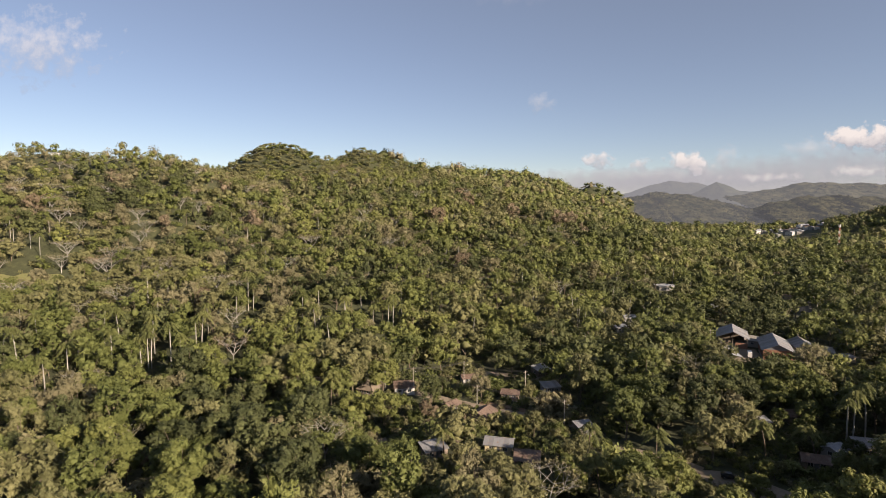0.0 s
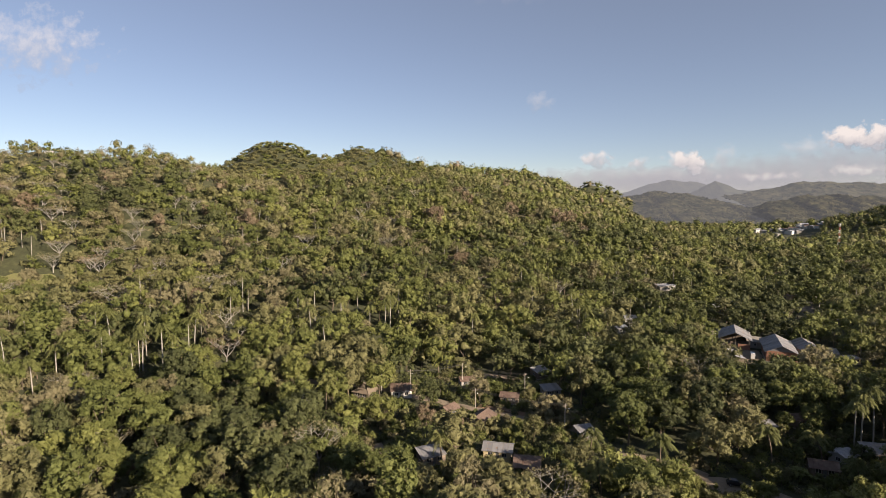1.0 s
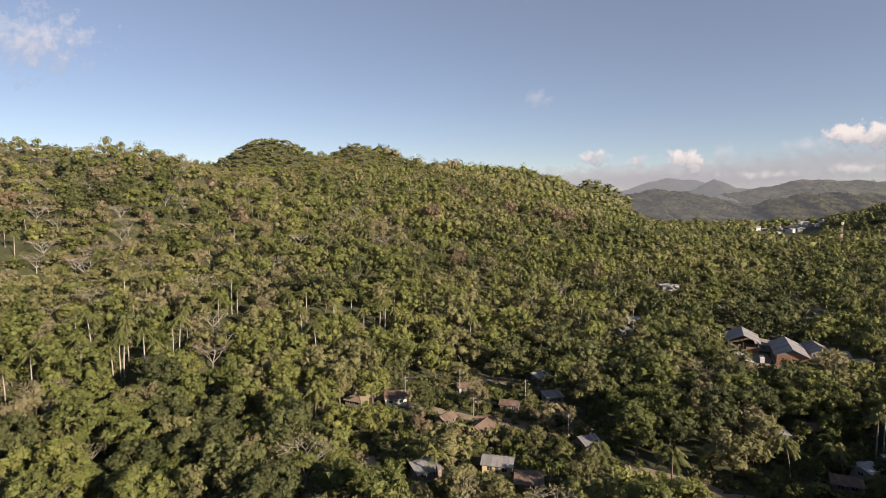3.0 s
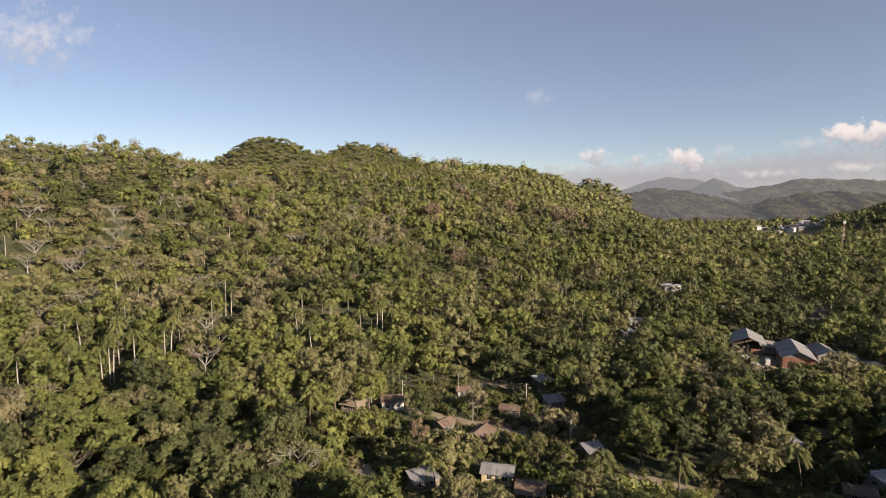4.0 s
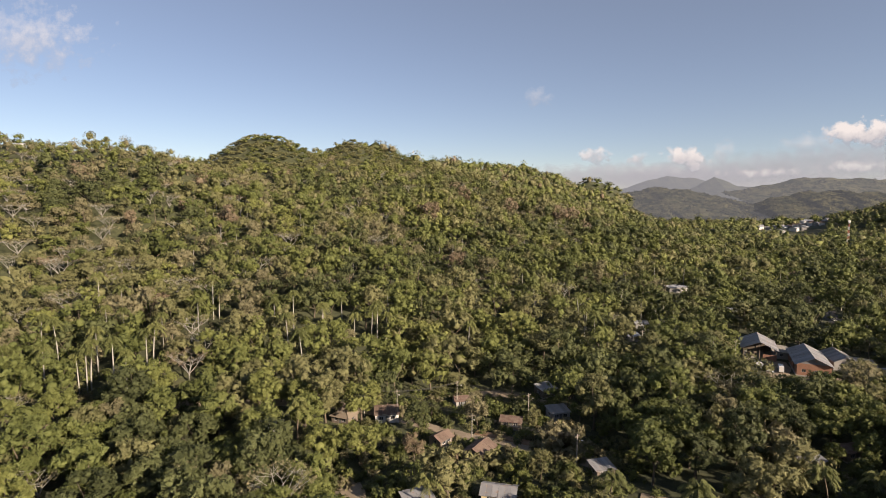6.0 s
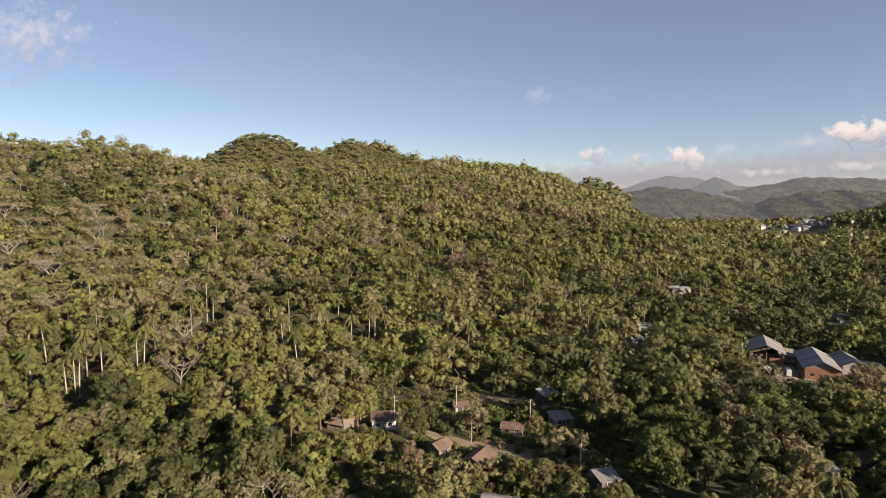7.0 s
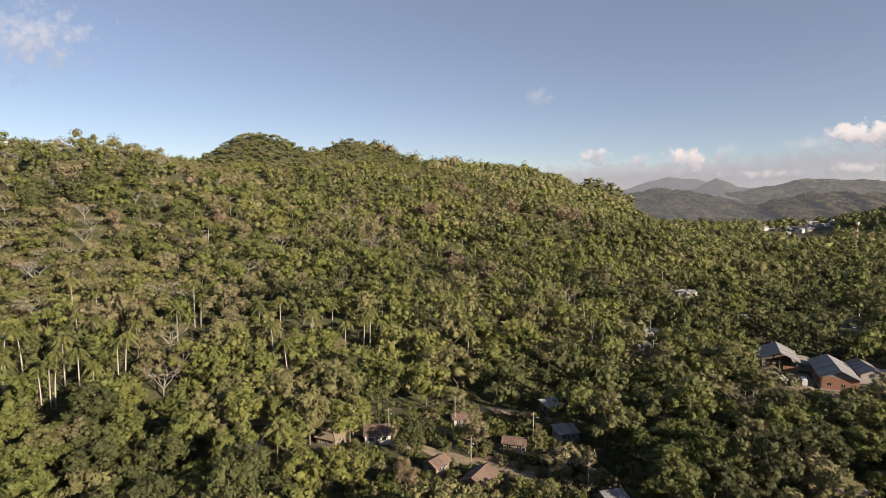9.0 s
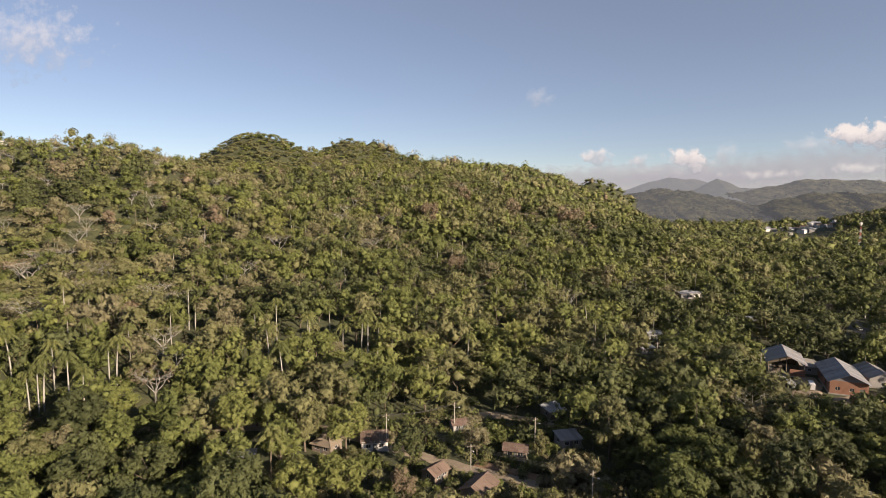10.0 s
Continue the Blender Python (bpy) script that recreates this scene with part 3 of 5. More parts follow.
def dome_tree(seed, radius, low, high, count, size, lobes=9, trunk=0.28, wild=0.65, deep=0.5, core=(0.5, 0.84)):
    """A crown seen from afar: an uneven lobed dome with gaps between the lobes, covered in loose sprays."""
    rng = np.random.default_rng(seed)
    mid, half = low + (high - low) * 0.45, (high - low) * 0.55
    axes = unit(rng.normal(0, 1, (lobes, 3)) + [0, 0, 0.25])
    gain = rng.uniform(0.78, 1.08, lobes)

    def reach(u):
        near = u @ axes.T
        k = near.argmax(1)
        return gain[k] * (1 - deep * np.clip((0.93 - near.max(1)) / 0.4, 0, 1))

    def place(u, f):
        p = u * (reach(u) * f)[:, None] * [radius, radius, half]
        p[:, 2] = np.where(p[:, 2] < 0, p[:, 2] * 0.6, p[:, 2])
        return p + [0, 0, mid]

    hull = place(ICO, rng.uniform(*core, 12))
    u = unit(rng.normal(0, 1, (count, 3)) + [0, 0, 0.3])
    at = place(u, rng.uniform(0.70, 1.15, count))
    leaf = (*joined([(hull, ICO_FACES), sprays(rng, at, u, size * 1.3, wild)]), 20)
    return leaf, limb((0, 0, -1.5), (0, 0, mid), trunk, trunk * 0.6, 3)


def bare_tree(seed, radius, low, high, count, size, forks=(5, 3, 3), trunk=0.25, sides=(5, 4, 3, 3)):
    """A tree that has shed most of its leaves: pale limbs that fork again and again up to a wide flat top, and a thin haze of dry sprays over the ends."""
    rng = np.random.default_rng(seed)
    fork = np.array([rng.normal(0, 0.2), rng.normal(0, 0.2), low])
    wood, level = [limb((0, 0, -1.5), fork, trunk, trunk * 0.8, sides[0])], [(fork, 0.0, 6.2832)]
    reach, lift = (0.42, 0.74, 1.0), (0.45, 0.78, 1.0)
    for depth, k in enumerate(forks):
        grown = []
        for at, a0, wide in level:
            for i in range(k):
                a = a0 + wide * ((i + 0.5) / k - 0.5) + rng.uniform(-0.25, 0.25)
                r = radius * reach[depth] * rng.uniform(0.72, 1.1)
                end = np.array([r * math.cos(a), r * math.sin(a), low + (high - low) * lift[depth] * rng.uniform(0.84, 1.06) - 0.09 * r * (depth == 2)])
                thick = trunk * (0.62, 0.36, 0.2)[depth]
                wood.append(limb(at, end, thick, thick * 0.55, sides[depth + 1]))
                grown.append((end, a, wide / k * 1.7))
        level = grown
    ends = np.array([e[0] for e in level])
    pick = rng.integers(0, len(ends), count)
    at = ends[pick] + rng.normal(0, radius * 0.15, (count, 3)) * [1, 1, 0.45]
    return (*sprays(rng, at, rng.normal(0, 0.4, (count, 3)) + [0, 0, 1], size * 1.3, 0.7), 0), joined(wood)


def palm_tree(seed, height, fronds, length, pairs, leaflet, trunk, bulge=1.0, lean=0.5, shaft=1.6, droop=1.0):
    rng = np.random.default_rng(seed)
    lx, ly = rng.normal(0, lean, 2)
    zs = np.linspace(-1.0, height, 6)
    wood = []
    for a, b in zip(zs, zs[1:]):
        ra, rb = (trunk * (1 - 0.35 * (z / height) + 0.18 * bulge * math.exp(-((z / height - 0.45) / 0.25) ** 2)) for z in (a, b))
        wood.append(limb((lx * (a / height) ** 2, ly * (a / height) ** 2, a), (lx * (b / height) ** 2, ly * (b / height) ** 2, b), ra, rb, 6))
    top = np.array([lx, ly, height])
    cap = limb(top, top + [0, 0, shaft], trunk * 0.75, trunk * 0.35, 6)
    crown, head = [], top + [0, 0, shaft * 0.9]
    for i in range(fronds):
        a = i * 2.39996 + rng.uniform(-0.2, 0.2)
        rise = 1.3 - 1.45 * (i / fronds) + rng.uniform(-0.1, 0.1)
        out = np.array([math.cos(a), math.sin(a), 0])
        side = np.array([-out[1], out[0], 0])
        s = (np.arange(pairs + 1) / pairs)
        ln = length * rng.uniform(0.85, 1.1)
        pts = head + out * (ln * (s * math.cos(rise) * (1 - 0.12 * s)))[:, None] + np.array([0, 0, 1.0]) * (ln * (s * math.sin(rise) - droop * 0.55 * s ** 2.1))[:, None]
        for j in range(pairs):
            p, q = pts[j], pts[j + 1]
            w = leaflet * (0.45 + 0.75 * math.sin(math.pi * min(1, (j + 0.8) / pairs * 0.93)))
            for sg in (-1, 1):
                tip = (p + q) / 2 + side * sg * w * rng.uniform(0.55, 0.8) + out * w * 0.3 - np.array([0, 0, w * rng.uniform(0.35, 0.95)])
                crown.append(np.stack([p, p * 0.35 + q * 0.65, p * 0.06 + q * 0.12 + tip * 0.82 + out * 0.1 * w, tip]))
    return (*from_quads(np.array(crown)), 2 * len(crown)), joined(wood), cap


def banana_plant(seed):
    rng = np.random.default_rng(seed)
    leaf, wood = [], []
    for c in range(4):
        base = np.array([rng.normal(0, 0.9), rng.normal(0, 0.9), 0])
        h = rng.uniform(2.0, 3.2)
        wood.append(limb(base - [0, 0, 0.5], base + [0, 0, h], 0.14, 0.09, 5))
        for i in range(8):
            a, rise = i * 2.4 + rng.uniform(-0.3, 0.3), rng.uniform(0.5, 1.2)
            out, side = np.array([math.cos(a), math.sin(a), 0]), np.array([-math.sin(a), math.cos(a), 0])
            s = np.linspace(0, 1, 5)
            p = base + [0, 0, h] + out * (2.2 * s * math.cos(rise))[:, None] + np.array([0, 0, 1.0]) * (2.2 * (s * math.sin(rise) - 0.75 * s ** 2.2))[:, None]
            w = 0.38 * np.array([0.25, 0.9, 1.0, 0.8, 0.1])
            for j in range(4):
                for sg in (-1, 1):
                    leaf.append(np.stack([p[j], p[j + 1], p[j + 1] + side * sg * w[j + 1] - [0, 0, 0.12], p[j] + side * sg * w[j] - [0, 0, 0.12]]))
    return (*from_quads(np.array(leaf)), 2 * len(leaf)), joined(wood)


# nearest trees
FINE = {
    "dense": [broad_tree(11 + i, 4.8, 1.4, 10.6, 24, 900, 0.36, knot=(0.20, 0.34), fill=0.64, wild=0.5) for i in range(4)],
    "lumpy": [broad_tree(31 + i, 4.4, 1.6, 12.6, 26, 900, 0.36, knot=(0.19, 0.33), fill=0.64, wild=0.5) for i in range(4)],
    "spreading": [broad_tree(51 + i, 6.8, 5.2, 10.6, 30, 980, 0.37, 0.6, 0.38, 8, knot=(0.14, 0.24), fill=0.62, wild=0.5) for i in range(3)],
    "dry": [broad_tree(71 + i, 4.2, 2.0, 10.0, 16, 760, 0.34, 0.85, 0.22, 10, knot=(0.2, 0.34), fill=0.45, wild=0.7) for i in range(3)],
    "bare": [bare_tree(91 + i, 5.6, 2.4, 8.6, 420, 0.24, (5, 3, 4)) for i in range(3)],
    "bush": [broad_tree(111 + i, 2.3, -0.4, 3.5, 8, 260, 0.38, 0.9, 0.08, 2, 3, knot=(0.28, 0.42), fill=0.62, wild=0.5) for i in range(3)],
}
# trees of the lower slopes
MID = {
    "dense": [broad_tree(211 + i, 5.2, 0.2, 10.2, 14, 310, 0.45, 0.85, 0.28, 2, 3, knot=(0.24, 0.38), fill=0.62, wild=0.5) for i in range(5)],
    "lumpy": [broad_tree(231 + i, 4.8, 0.4, 12.0, 15, 310, 0.45, 0.85, 0.28, 2, 3, knot=(0.22, 0.36), fill=0.62, wild=0.5) for i in range(5)],
    "spreading": [broad_tree(251 + i, 6.6, 3.8, 9.8, 16, 360, 0.44, 0.6, 0.35, 4, 3, knot=(0.19, 0.30), fill=0.62, wild=0.5) for i in range(3)],
    "dry": [broad_tree(271 + i, 4.8, 1.0, 9.4, 8, 340, 0.46, 0.85, 0.24, 6, 3, knot=(0.28, 0.42), fill=0.55, wild=0.7) for i in range(3)],
    "bare": [bare_tree(291 + i, 5.8, 2.6, 8.6, 210, 0.32, (5, 3, 3), 0.27, (4, 3, 3, 3)) for i in range(3)],
    "bush": [dome_tree(311 + i, 2.6, -1.0, 3.6, 90, 0.42, 5, 0.08, wild=0.5, core=(0.3, 0.6)) for i in range(3)],
}
# trees of the upper slopes
HIGH = {
    "dense": [broad_tree(351 + i, 5.4, -0.4, 10.0, 6, 128, 0.64, 0.85, 0.28, 0, 3, knot=(0.36, 0.52), fill=0.66, wild=0.5) for i in range(5)],
    "lumpy": [broad_tree(361 + i, 5.0, -0.2, 11.6, 7, 128, 0.64, 0.85, 0.28, 0, 3, knot=(0.34, 0.50), fill=0.66, wild=0.5) for i in range(5)],
    "spreading": [broad_tree(371 + i, 6.4, 3.0, 9.6, 7, 128, 0.64, 0.6, 0.3, 1, 3, knot=(0.28, 0.42), fill=0.66, wild=0.5) for i in range(3)],
    "dry": [dome_tree(381 + i, 5.0, -0.5, 9.3, 165, 0.50, 8, wild=0.7, core=(0.4, 0.7)) for i in range(3)],
    "bare": [bare_tree(391 + i, 5.4, 2.8, 8.8, 110, 0.42, (4, 3, 2), 0.27, (3, 3, 3, 3)) for i in range(3)],
    "bush": [dome_tree(395 + i, 2.9, -1.0, 3.8, 50, 0.56, 5, 0.08, wild=0.5, core=(0.3, 0.6)) for i in range(3)],
}
SPAN = {"dense": 4.8, "lumpy": 4.5, "spreading": 6.4, "dry": 4.4, "bare": 5.4, "bush": 2.4, "palm": 4.0}
FAR = [dome_tree(411 + i, 5.8, -1.0, 10.5, 38, 0.78, 6, wild=0.45, core=(0.5, 0.86))[0] for i in range(6)]
ROYAL = [palm_tree(501 + i, 12.0 + 1.0 * i, 17, 4.3, 22, 1.1, 0.23, droop=1.6) for i in range(4)]
ROYAL_MID = [palm_tree(521 + i, 10.5 + 1.2 * i, 13, 4.2, 8, 1.35, 0.19, droop=1.6)[:2] for i in range(3)]
COCO = [palm_tree(541 + i, 8.0 + 1.5 * i, 19, 4.6, 20, 1.1, 0.22, 0, 1.0, 0.3, 1.25) for i in range(3)]

# trees held low: x, y, half width, length kept open towards the camera, height cap
CLEAR = []


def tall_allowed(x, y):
    """How high a tree may stand: low in yards and on roads, and along the camera's line of sight to the houses."""
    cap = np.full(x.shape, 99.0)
    for cx, cy, r, sight_run, *low in CLEAR:
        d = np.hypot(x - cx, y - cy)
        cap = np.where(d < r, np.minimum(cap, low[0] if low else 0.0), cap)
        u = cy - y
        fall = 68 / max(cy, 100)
        sight_run = max(sight_run, 12 / fall) if sight_run >= 20 else sight_run
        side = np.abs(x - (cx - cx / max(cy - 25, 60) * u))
        front = (u > 0) & (u < sight_run) & (side < r * 0.9 + (2.6 if sight_run >= 20 and cy < 230 else 0))
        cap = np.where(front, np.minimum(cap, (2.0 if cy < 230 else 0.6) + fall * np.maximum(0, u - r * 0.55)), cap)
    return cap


# ---- houses ----
def roof_slab(bm, a, b, c, d, thick):
    """A sheet with thickness between four corners, given round its upper face."""
    a, b, c, d = (Vector(p) for p in (a, b, c, d))
    nrm = (b - a).cross(d - a).normalized() * thick
    up = [bm.verts.new(p) for p in (a, b, c, d)]
    lo = [bm.verts.new(p - nrm) for p in (a, b, c, d)]
    bm.faces.new(up)
    bm.faces.new(lo[::-1])
    for i in range(4):
        j = (i + 1) % 4
        bm.faces.new((up[j], up[i], lo[i], lo[j]))


def gable_roof(parent, w, d, h, rise, mat, over=0.5, sheets=6, skew=0.0, skylights=0, ridge_mat=None):
    """Two slopes of separate sheets, ridge along x, and a ridge cap."""
    rng = random.Random(int(w * 100 + d * 10))
    for side in (-1, 1):
        y_e, z_e = side * (d / 2 + over), h - rise * over / (d / 2)
        sw = (w + 2 * over) / sheets
        for i in range(sheets):
            x0, x1 = -w / 2 - over + i * sw, -w / 2 - over + (i + 1) * sw - 0.03
            up, end = 0.02 * (i % 2) + rng.uniform(0, 0.02), rng.uniform(-0.12, 0.12)
            bm = bmesh.new()
            eave = [(x0, y_e + side * end, z_e + up), (x1, y_e + side * end, z_e + up)]
            crest = [(x1, 0, h + rise + up), (x0, 0, h + rise + up)]
            ring = eave + crest if side < 0 else [eave[1], eave[0], crest[1], crest[0]]
            roof_slab(bm, *ring, 0.05)
            sheet = part("roof_sheet", bm, mat, parent)
            if skylights and side > 0 and i % 2 == 1:
                bm = bmesh.new()
                f0, f1 = 0.3, 0.48
                pts = []
                for x, f in ((x1 - 0.15, f0), (x0 + 0.15, f0), (x0 + 0.15, f1), (x1 - 0.15, f1)):
                    pts.append((x, y_e * (1 - f), z_e + (h + rise - z_e) * f + up + 0.07))
                roof_slab(bm, *pts, 0.03)
                part("skylight", bm, SKYLIGHT, sheet, "dark skylight sheet")
    bm = bmesh.new()
    for side in (-1, 1):
        ring = [(-w / 2 - over, side * 0.3, h + rise + 0.06 - 0.3 * rise / (d / 2)), (w / 2 + over, side * 0.3, h + rise + 0.06 - 0.3 * rise / (d / 2)),
                (w / 2 + over, 0, h + rise + 0.08), (-w / 2 - over, 0, h + rise + 0.08)]
        roof_slab(bm, *(ring if side < 0 else [ring[1], ring[0], ring[3], ring[2]]), 0.03)
    part("ridge_cap", bm, ridge_mat or mat, parent)


def shed_roof(parent, w, d, h, rise, mat, over=0.4, sheets=5):
    """One slope, low on its -y side."""
    sw = (w + 2 * over) / sheets
    rng = random.Random(int(w * 77 + d))
    for i in range(sheets):
        x0, x1 = -w / 2 - over + i * sw, -w / 2 - over + (i + 1) * sw - 0.03
        up, end = 0.025 * (i % 2), rng.uniform(-0.15, 0.15)
        bm = bmesh.new()
        roof_slab(bm, (x0, -d / 2 - over + end, h - 0.1 + up), (x1, -d / 2 - over + end, h - 0.1 + up), (x1, d / 2 + over, h + rise + 0.1 + up), (x0, d / 2 + over, h + rise + 0.1 + up), 0.05)
        part("roof_sheet", bm, mat, parent)


def hip_roof(parent, w, d, h, rise, mat, over=0.5):
    a, b, c = w / 2 + over, d / 2 + over, max(0.3, (w - d) / 2)
    z, t = h - 0.15, h + rise
    for ring in ([(-a, -b, z), (a, -b, z), (c, 0, t), (-c, 0, t)], [(a, b, z), (-a, b, z), (-c, 0, t), (c, 0, t)],
                 [(a, -b, z), (a, b, z), (c, 0.02, t), (c, -0.02, t)], [(-a, b, z), (-a, -b, z), (-c, -0.02, t), (-c, 0.02, t)]):
        bm = bmesh.new()
        roof_slab(bm, *ring, 0.09)
        part("roof_slope", bm, mat, parent)
    bm = bmesh.new()
    rod(bm, (-c, 0, t + 0.03), (c, 0, t + 0.03), 0.13, 0.13)
    for sx in (-1, 1):
        for sy in (-1, 1):
            rod(bm, (sx * c, 0, t + 0.03), (sx * a, sy * b, z + 0.03), 0.12, 0.12)
    part("ridge_cap", bm, THATCH, parent)


def wall_run(parent, axis, at, a, b, h, thick, mat, openings=(), peak=0.0, shed=(0, 0)):
    """A wall along x or y with openings cut through it: (start, end, sill, head, kind)."""
    def put(u0, u1, z0, z1, name="wall", m=mat, t=thick, shift=0.0):
        if axis == "x":
            return part(name, boxed(u0, u1, at - t / 2 + shift, at + t / 2 + shift, z0, z1), m, parent)
        return part(name, boxed(at - t / 2 + shift, at + t / 2 + shift, u0, u1, z0, z1), m, parent)

    bm = bmesh.new()

    def slab(u0, u1, z0, z1):
        if axis == "x":
            box(bm, u0, u1, at - thick / 2, at + thick / 2, z0, z1)
        else:
            box(bm, at - thick / 2, at + thick / 2, u0, u1, z0, z1)

    cur = a
    for u0, u1, sill, head, kind in sorted(openings):
        slab(cur, u0, 0, h)
        if sill > 0:
            slab(u0, u1, 0, sill)
        slab(u0, u1, head, h)
        cur = u1
    slab(cur, b, 0, h)
    if peak:
        m = (a + b) / 2
        for s in (-1, 1):
            ring = []
            for u, z in ((a, h), (b, h), (m, h + peak)):
                ring.append(bm.verts.new((u, at + s * thick / 2, z) if axis == "x" else (at + s * thick / 2, u, z)))
            bm.faces.new(ring if s < 0 else ring[::-1])
    bmesh.ops.remove_doubles(bm, verts=bm.verts[:], dist=0.001)
    wall = part("wall", bm, mat, parent)
    for u0, u1, sill, head, kind in openings:
        if kind == "window":
            w = put(u0 + 0.06, u1 - 0.06, sill + 0.06, head - 0.06, "window", DARK_OPENING, 0.04)
            fr = bmesh.new()
            for q in ((u0, u0 + 0.06, sill, head), (u1 - 0.06, u1, sill, head), (u0 + 0.06, u1 - 0.06, sill, sill + 0.06), (u0 + 0.06, u1 - 0.06, head - 0.06, head),
                      ((u0 + u1) / 2 - 0.03, (u0 + u1) / 2 + 0.03, sill + 0.06, head - 0.06)):
                if axis == "x":
                    box(fr, q[0], q[1], at - 0.05, at + 0.05, q[2], q[3])
                else:
                    box(fr, at - 0.05, at + 0.05, q[0], q[1], q[2], q[3])
            part("window_frame", fr, METAL_WHITE, w)
        elif kind == "door":
            put(u0 + 0.02, u1 - 0.02, 0.05, head - 0.03, "door", SHUTTER, 0.05)
    return wall


def cottage(name, label, x, y, turn, w, d, h, rise, roof, wall_mat, roof_mat, sheets=6, group=""):
    """A small house: four walls with door and windows, a base slab and its roof. Front is -y."""
    base = new(name)
    base.matrix_world = pose(x, y, min(ground_z(x + a, y + b) for a in (-3, 3) for b in (-3, 3)) + 0.25, 0, 0, turn)
    tagged(base, label, "house", group)
    part("base_slab", boxed(-w / 2 - 0.2, w / 2 + 0.2, -d / 2 - 0.2, d / 2 + 0.2, -0.9, 0.0), CONCRETE, base)
    t = 0.16
    shed_up = rise if roof == "shed" else 0
    front = [(-w * 0.34, -w * 0.34 + 1.3, 0.9, 2.0, "window"), (-0.45, 0.45, 0.0, 2.05, "door"), (w * 0.34 - 1.3, w * 0.34, 0.9, 2.0, "window")]
    wall_run(base, "x", -d / 2 + t / 2, -w / 2, w / 2, h, t, wall_mat, front)
    wall_run(base, "x", d / 2 - t / 2, -w / 2, w / 2, h + shed_up, t, wall_mat, [(-0.6, 0.6, 0.9, 2.0, "window")])
    for sx in (-1, 1):
        wall_run(base, "y", sx * (w / 2 - t / 2), -d / 2 + t, d / 2 - t, h, t, wall_mat, [(-0.6, 0.6, 0.9, 2.0, "window")], rise if roof == "gable" else 0)
    if roof == "gable":
        gable_roof(base, w, d, h, rise, roof_mat, sheets=sheets)
    elif roof == "shed":
        shed_roof(base, w, d, h, rise, roof_mat, sheets=sheets)
    else:
        hip_roof(base, w, d, h, rise, roof_mat)
    CLEAR.append((x, y, max(w, d) * 0.52, 26))
    return base


cottage("house", "small white plastered house with a rusted tin roof", -14.0, 195.5, 8, 7, 5, 2.6, 0.9, "shed", PLASTER_WHITE, TIN_RUST)
cottage("house", "low house with a hipped palm thatch roof", -26.5, 193.0, -25, 6, 5, 2.3, 1.9, "hip", BOARD, THATCH)
cottage("house", "low grey house with a grey tin roof", -46.0, 183.5, 10, 6.5, 4.5, 2.5, 0.8, "shed", PLASTER_GREY, TIN_GREY)
cottage("house", "wooden house with a brown tiled gable roof", 13.0, 173.2, 58, 7.6, 5.8, 2.4, 1.4, "gable", BOARD, TILE_BROWN)
cottage("house", "small house with a rust-red tiled roof by the road", 2.6, 180.6, 50, 5.2, 4.2, 2.3, 1.1, "gable", BOARD, TILE_BROWN)
cottage("house", "board house with a rusted tin roof beside the dirt road", 24.2, 193.2, -14, 6, 4.6, 2.4, 0.9, "gable", BOARD, TIN_RUST)
cottage("house", "grey block house with a flat tin roof under trees", 39.7, 200.0, 12, 6, 5, 2.6, 0.5, "shed", PLASTER_GREY, TIN_GREY)
cottage("house", "shaded house with a pale tin roof", 39.3, 219.0, 30, 6, 4.8, 2.6, 0.8, "shed", BOARD, TIN_PALE)
cottage("house", "house with a light blue-grey tin roof", 16.0, 151.8, -14, 7.5, 5.5, 2.6, 1.1, "gable", PLASTER_CREAM, TIN_GREY)
cottage("house", "hut with a dark weathered tin roof", 22.5, 142.8, -10, 6.5, 5, 2.2, 0.7, "shed", BOARD, TIN_RUST)
cottage("house", "hut with a patched grey tin roof behind a palm", -2.6, 148.8, 25, 6.5, 4.8, 2.4, 0.8, "shed", BOARD, TIN_GREY)
cottage("house", "grey house in the shade of large trees", 43.0, 163.5, 15, 5, 4.4, 2.4, 0.6, "shed", BOARD, TIN_GREY)
cottage("house", "cream plastered house with a grey tin roof", 96.5, 166.5, 22, 7, 5.5, 2.8, 1.0, "gable", PLASTER_CREAM, TIN_GREY)
cottage("house", "house with a white tin roof among shrubs", 107.5, 147.0, 30, 5, 4.5, 2.5, 0.9, "gable", PLASTER_GREY, TIN_PALE)
cottage("house", "house with old grey roof sheets in shade", 118.0, 148.5, -12, 6.5, 5, 2.5, 0.8, "shed", BOARD, TIN_GREY)
cottage("house", "dark board house with a rusted roof in shade", 98.0, 141.0, -20, 6, 4.5, 2.4, 1.2, "gable", BOARD, TIN_RUST)
cottage("house", "small house with a red painted roof", 112.0, 172.0, 10, 7, 5, 2.6, 1.0, "gable", BOARD, TIN_RUST)
cottage("house", "pale grey two-part house on the slope", 158.0, 396.0, 10, 9, 7, 3.4, 0.6, "shed", PLASTER_GREY, TIN_PALE)
cottage("house", "low pale annex with a blue-grey tin roof", 168.0, 402.0, -8, 9, 6, 3.0, 0.6, "gable", PLASTER_WHITE, TIN_PALE)
cottage("house", "small house with a white roof among trees", 169.0, 337.0, -15, 8, 6, 2.8, 1.0, "shed", PLASTER_CREAM, TIN_PALE)
cottage("house", "grey house with a low roof above the road", 9.6, 209.0, 15, 5, 4.2, 2.4, 0.9, "gable", PLASTER_GREY, TIN_RUST)
cottage("house", "small grey house beside tall poles", 92.0, 283.0, 8, 6, 5, 2.6, 0.6, "shed", PLASTER_GREY, TIN_PALE)
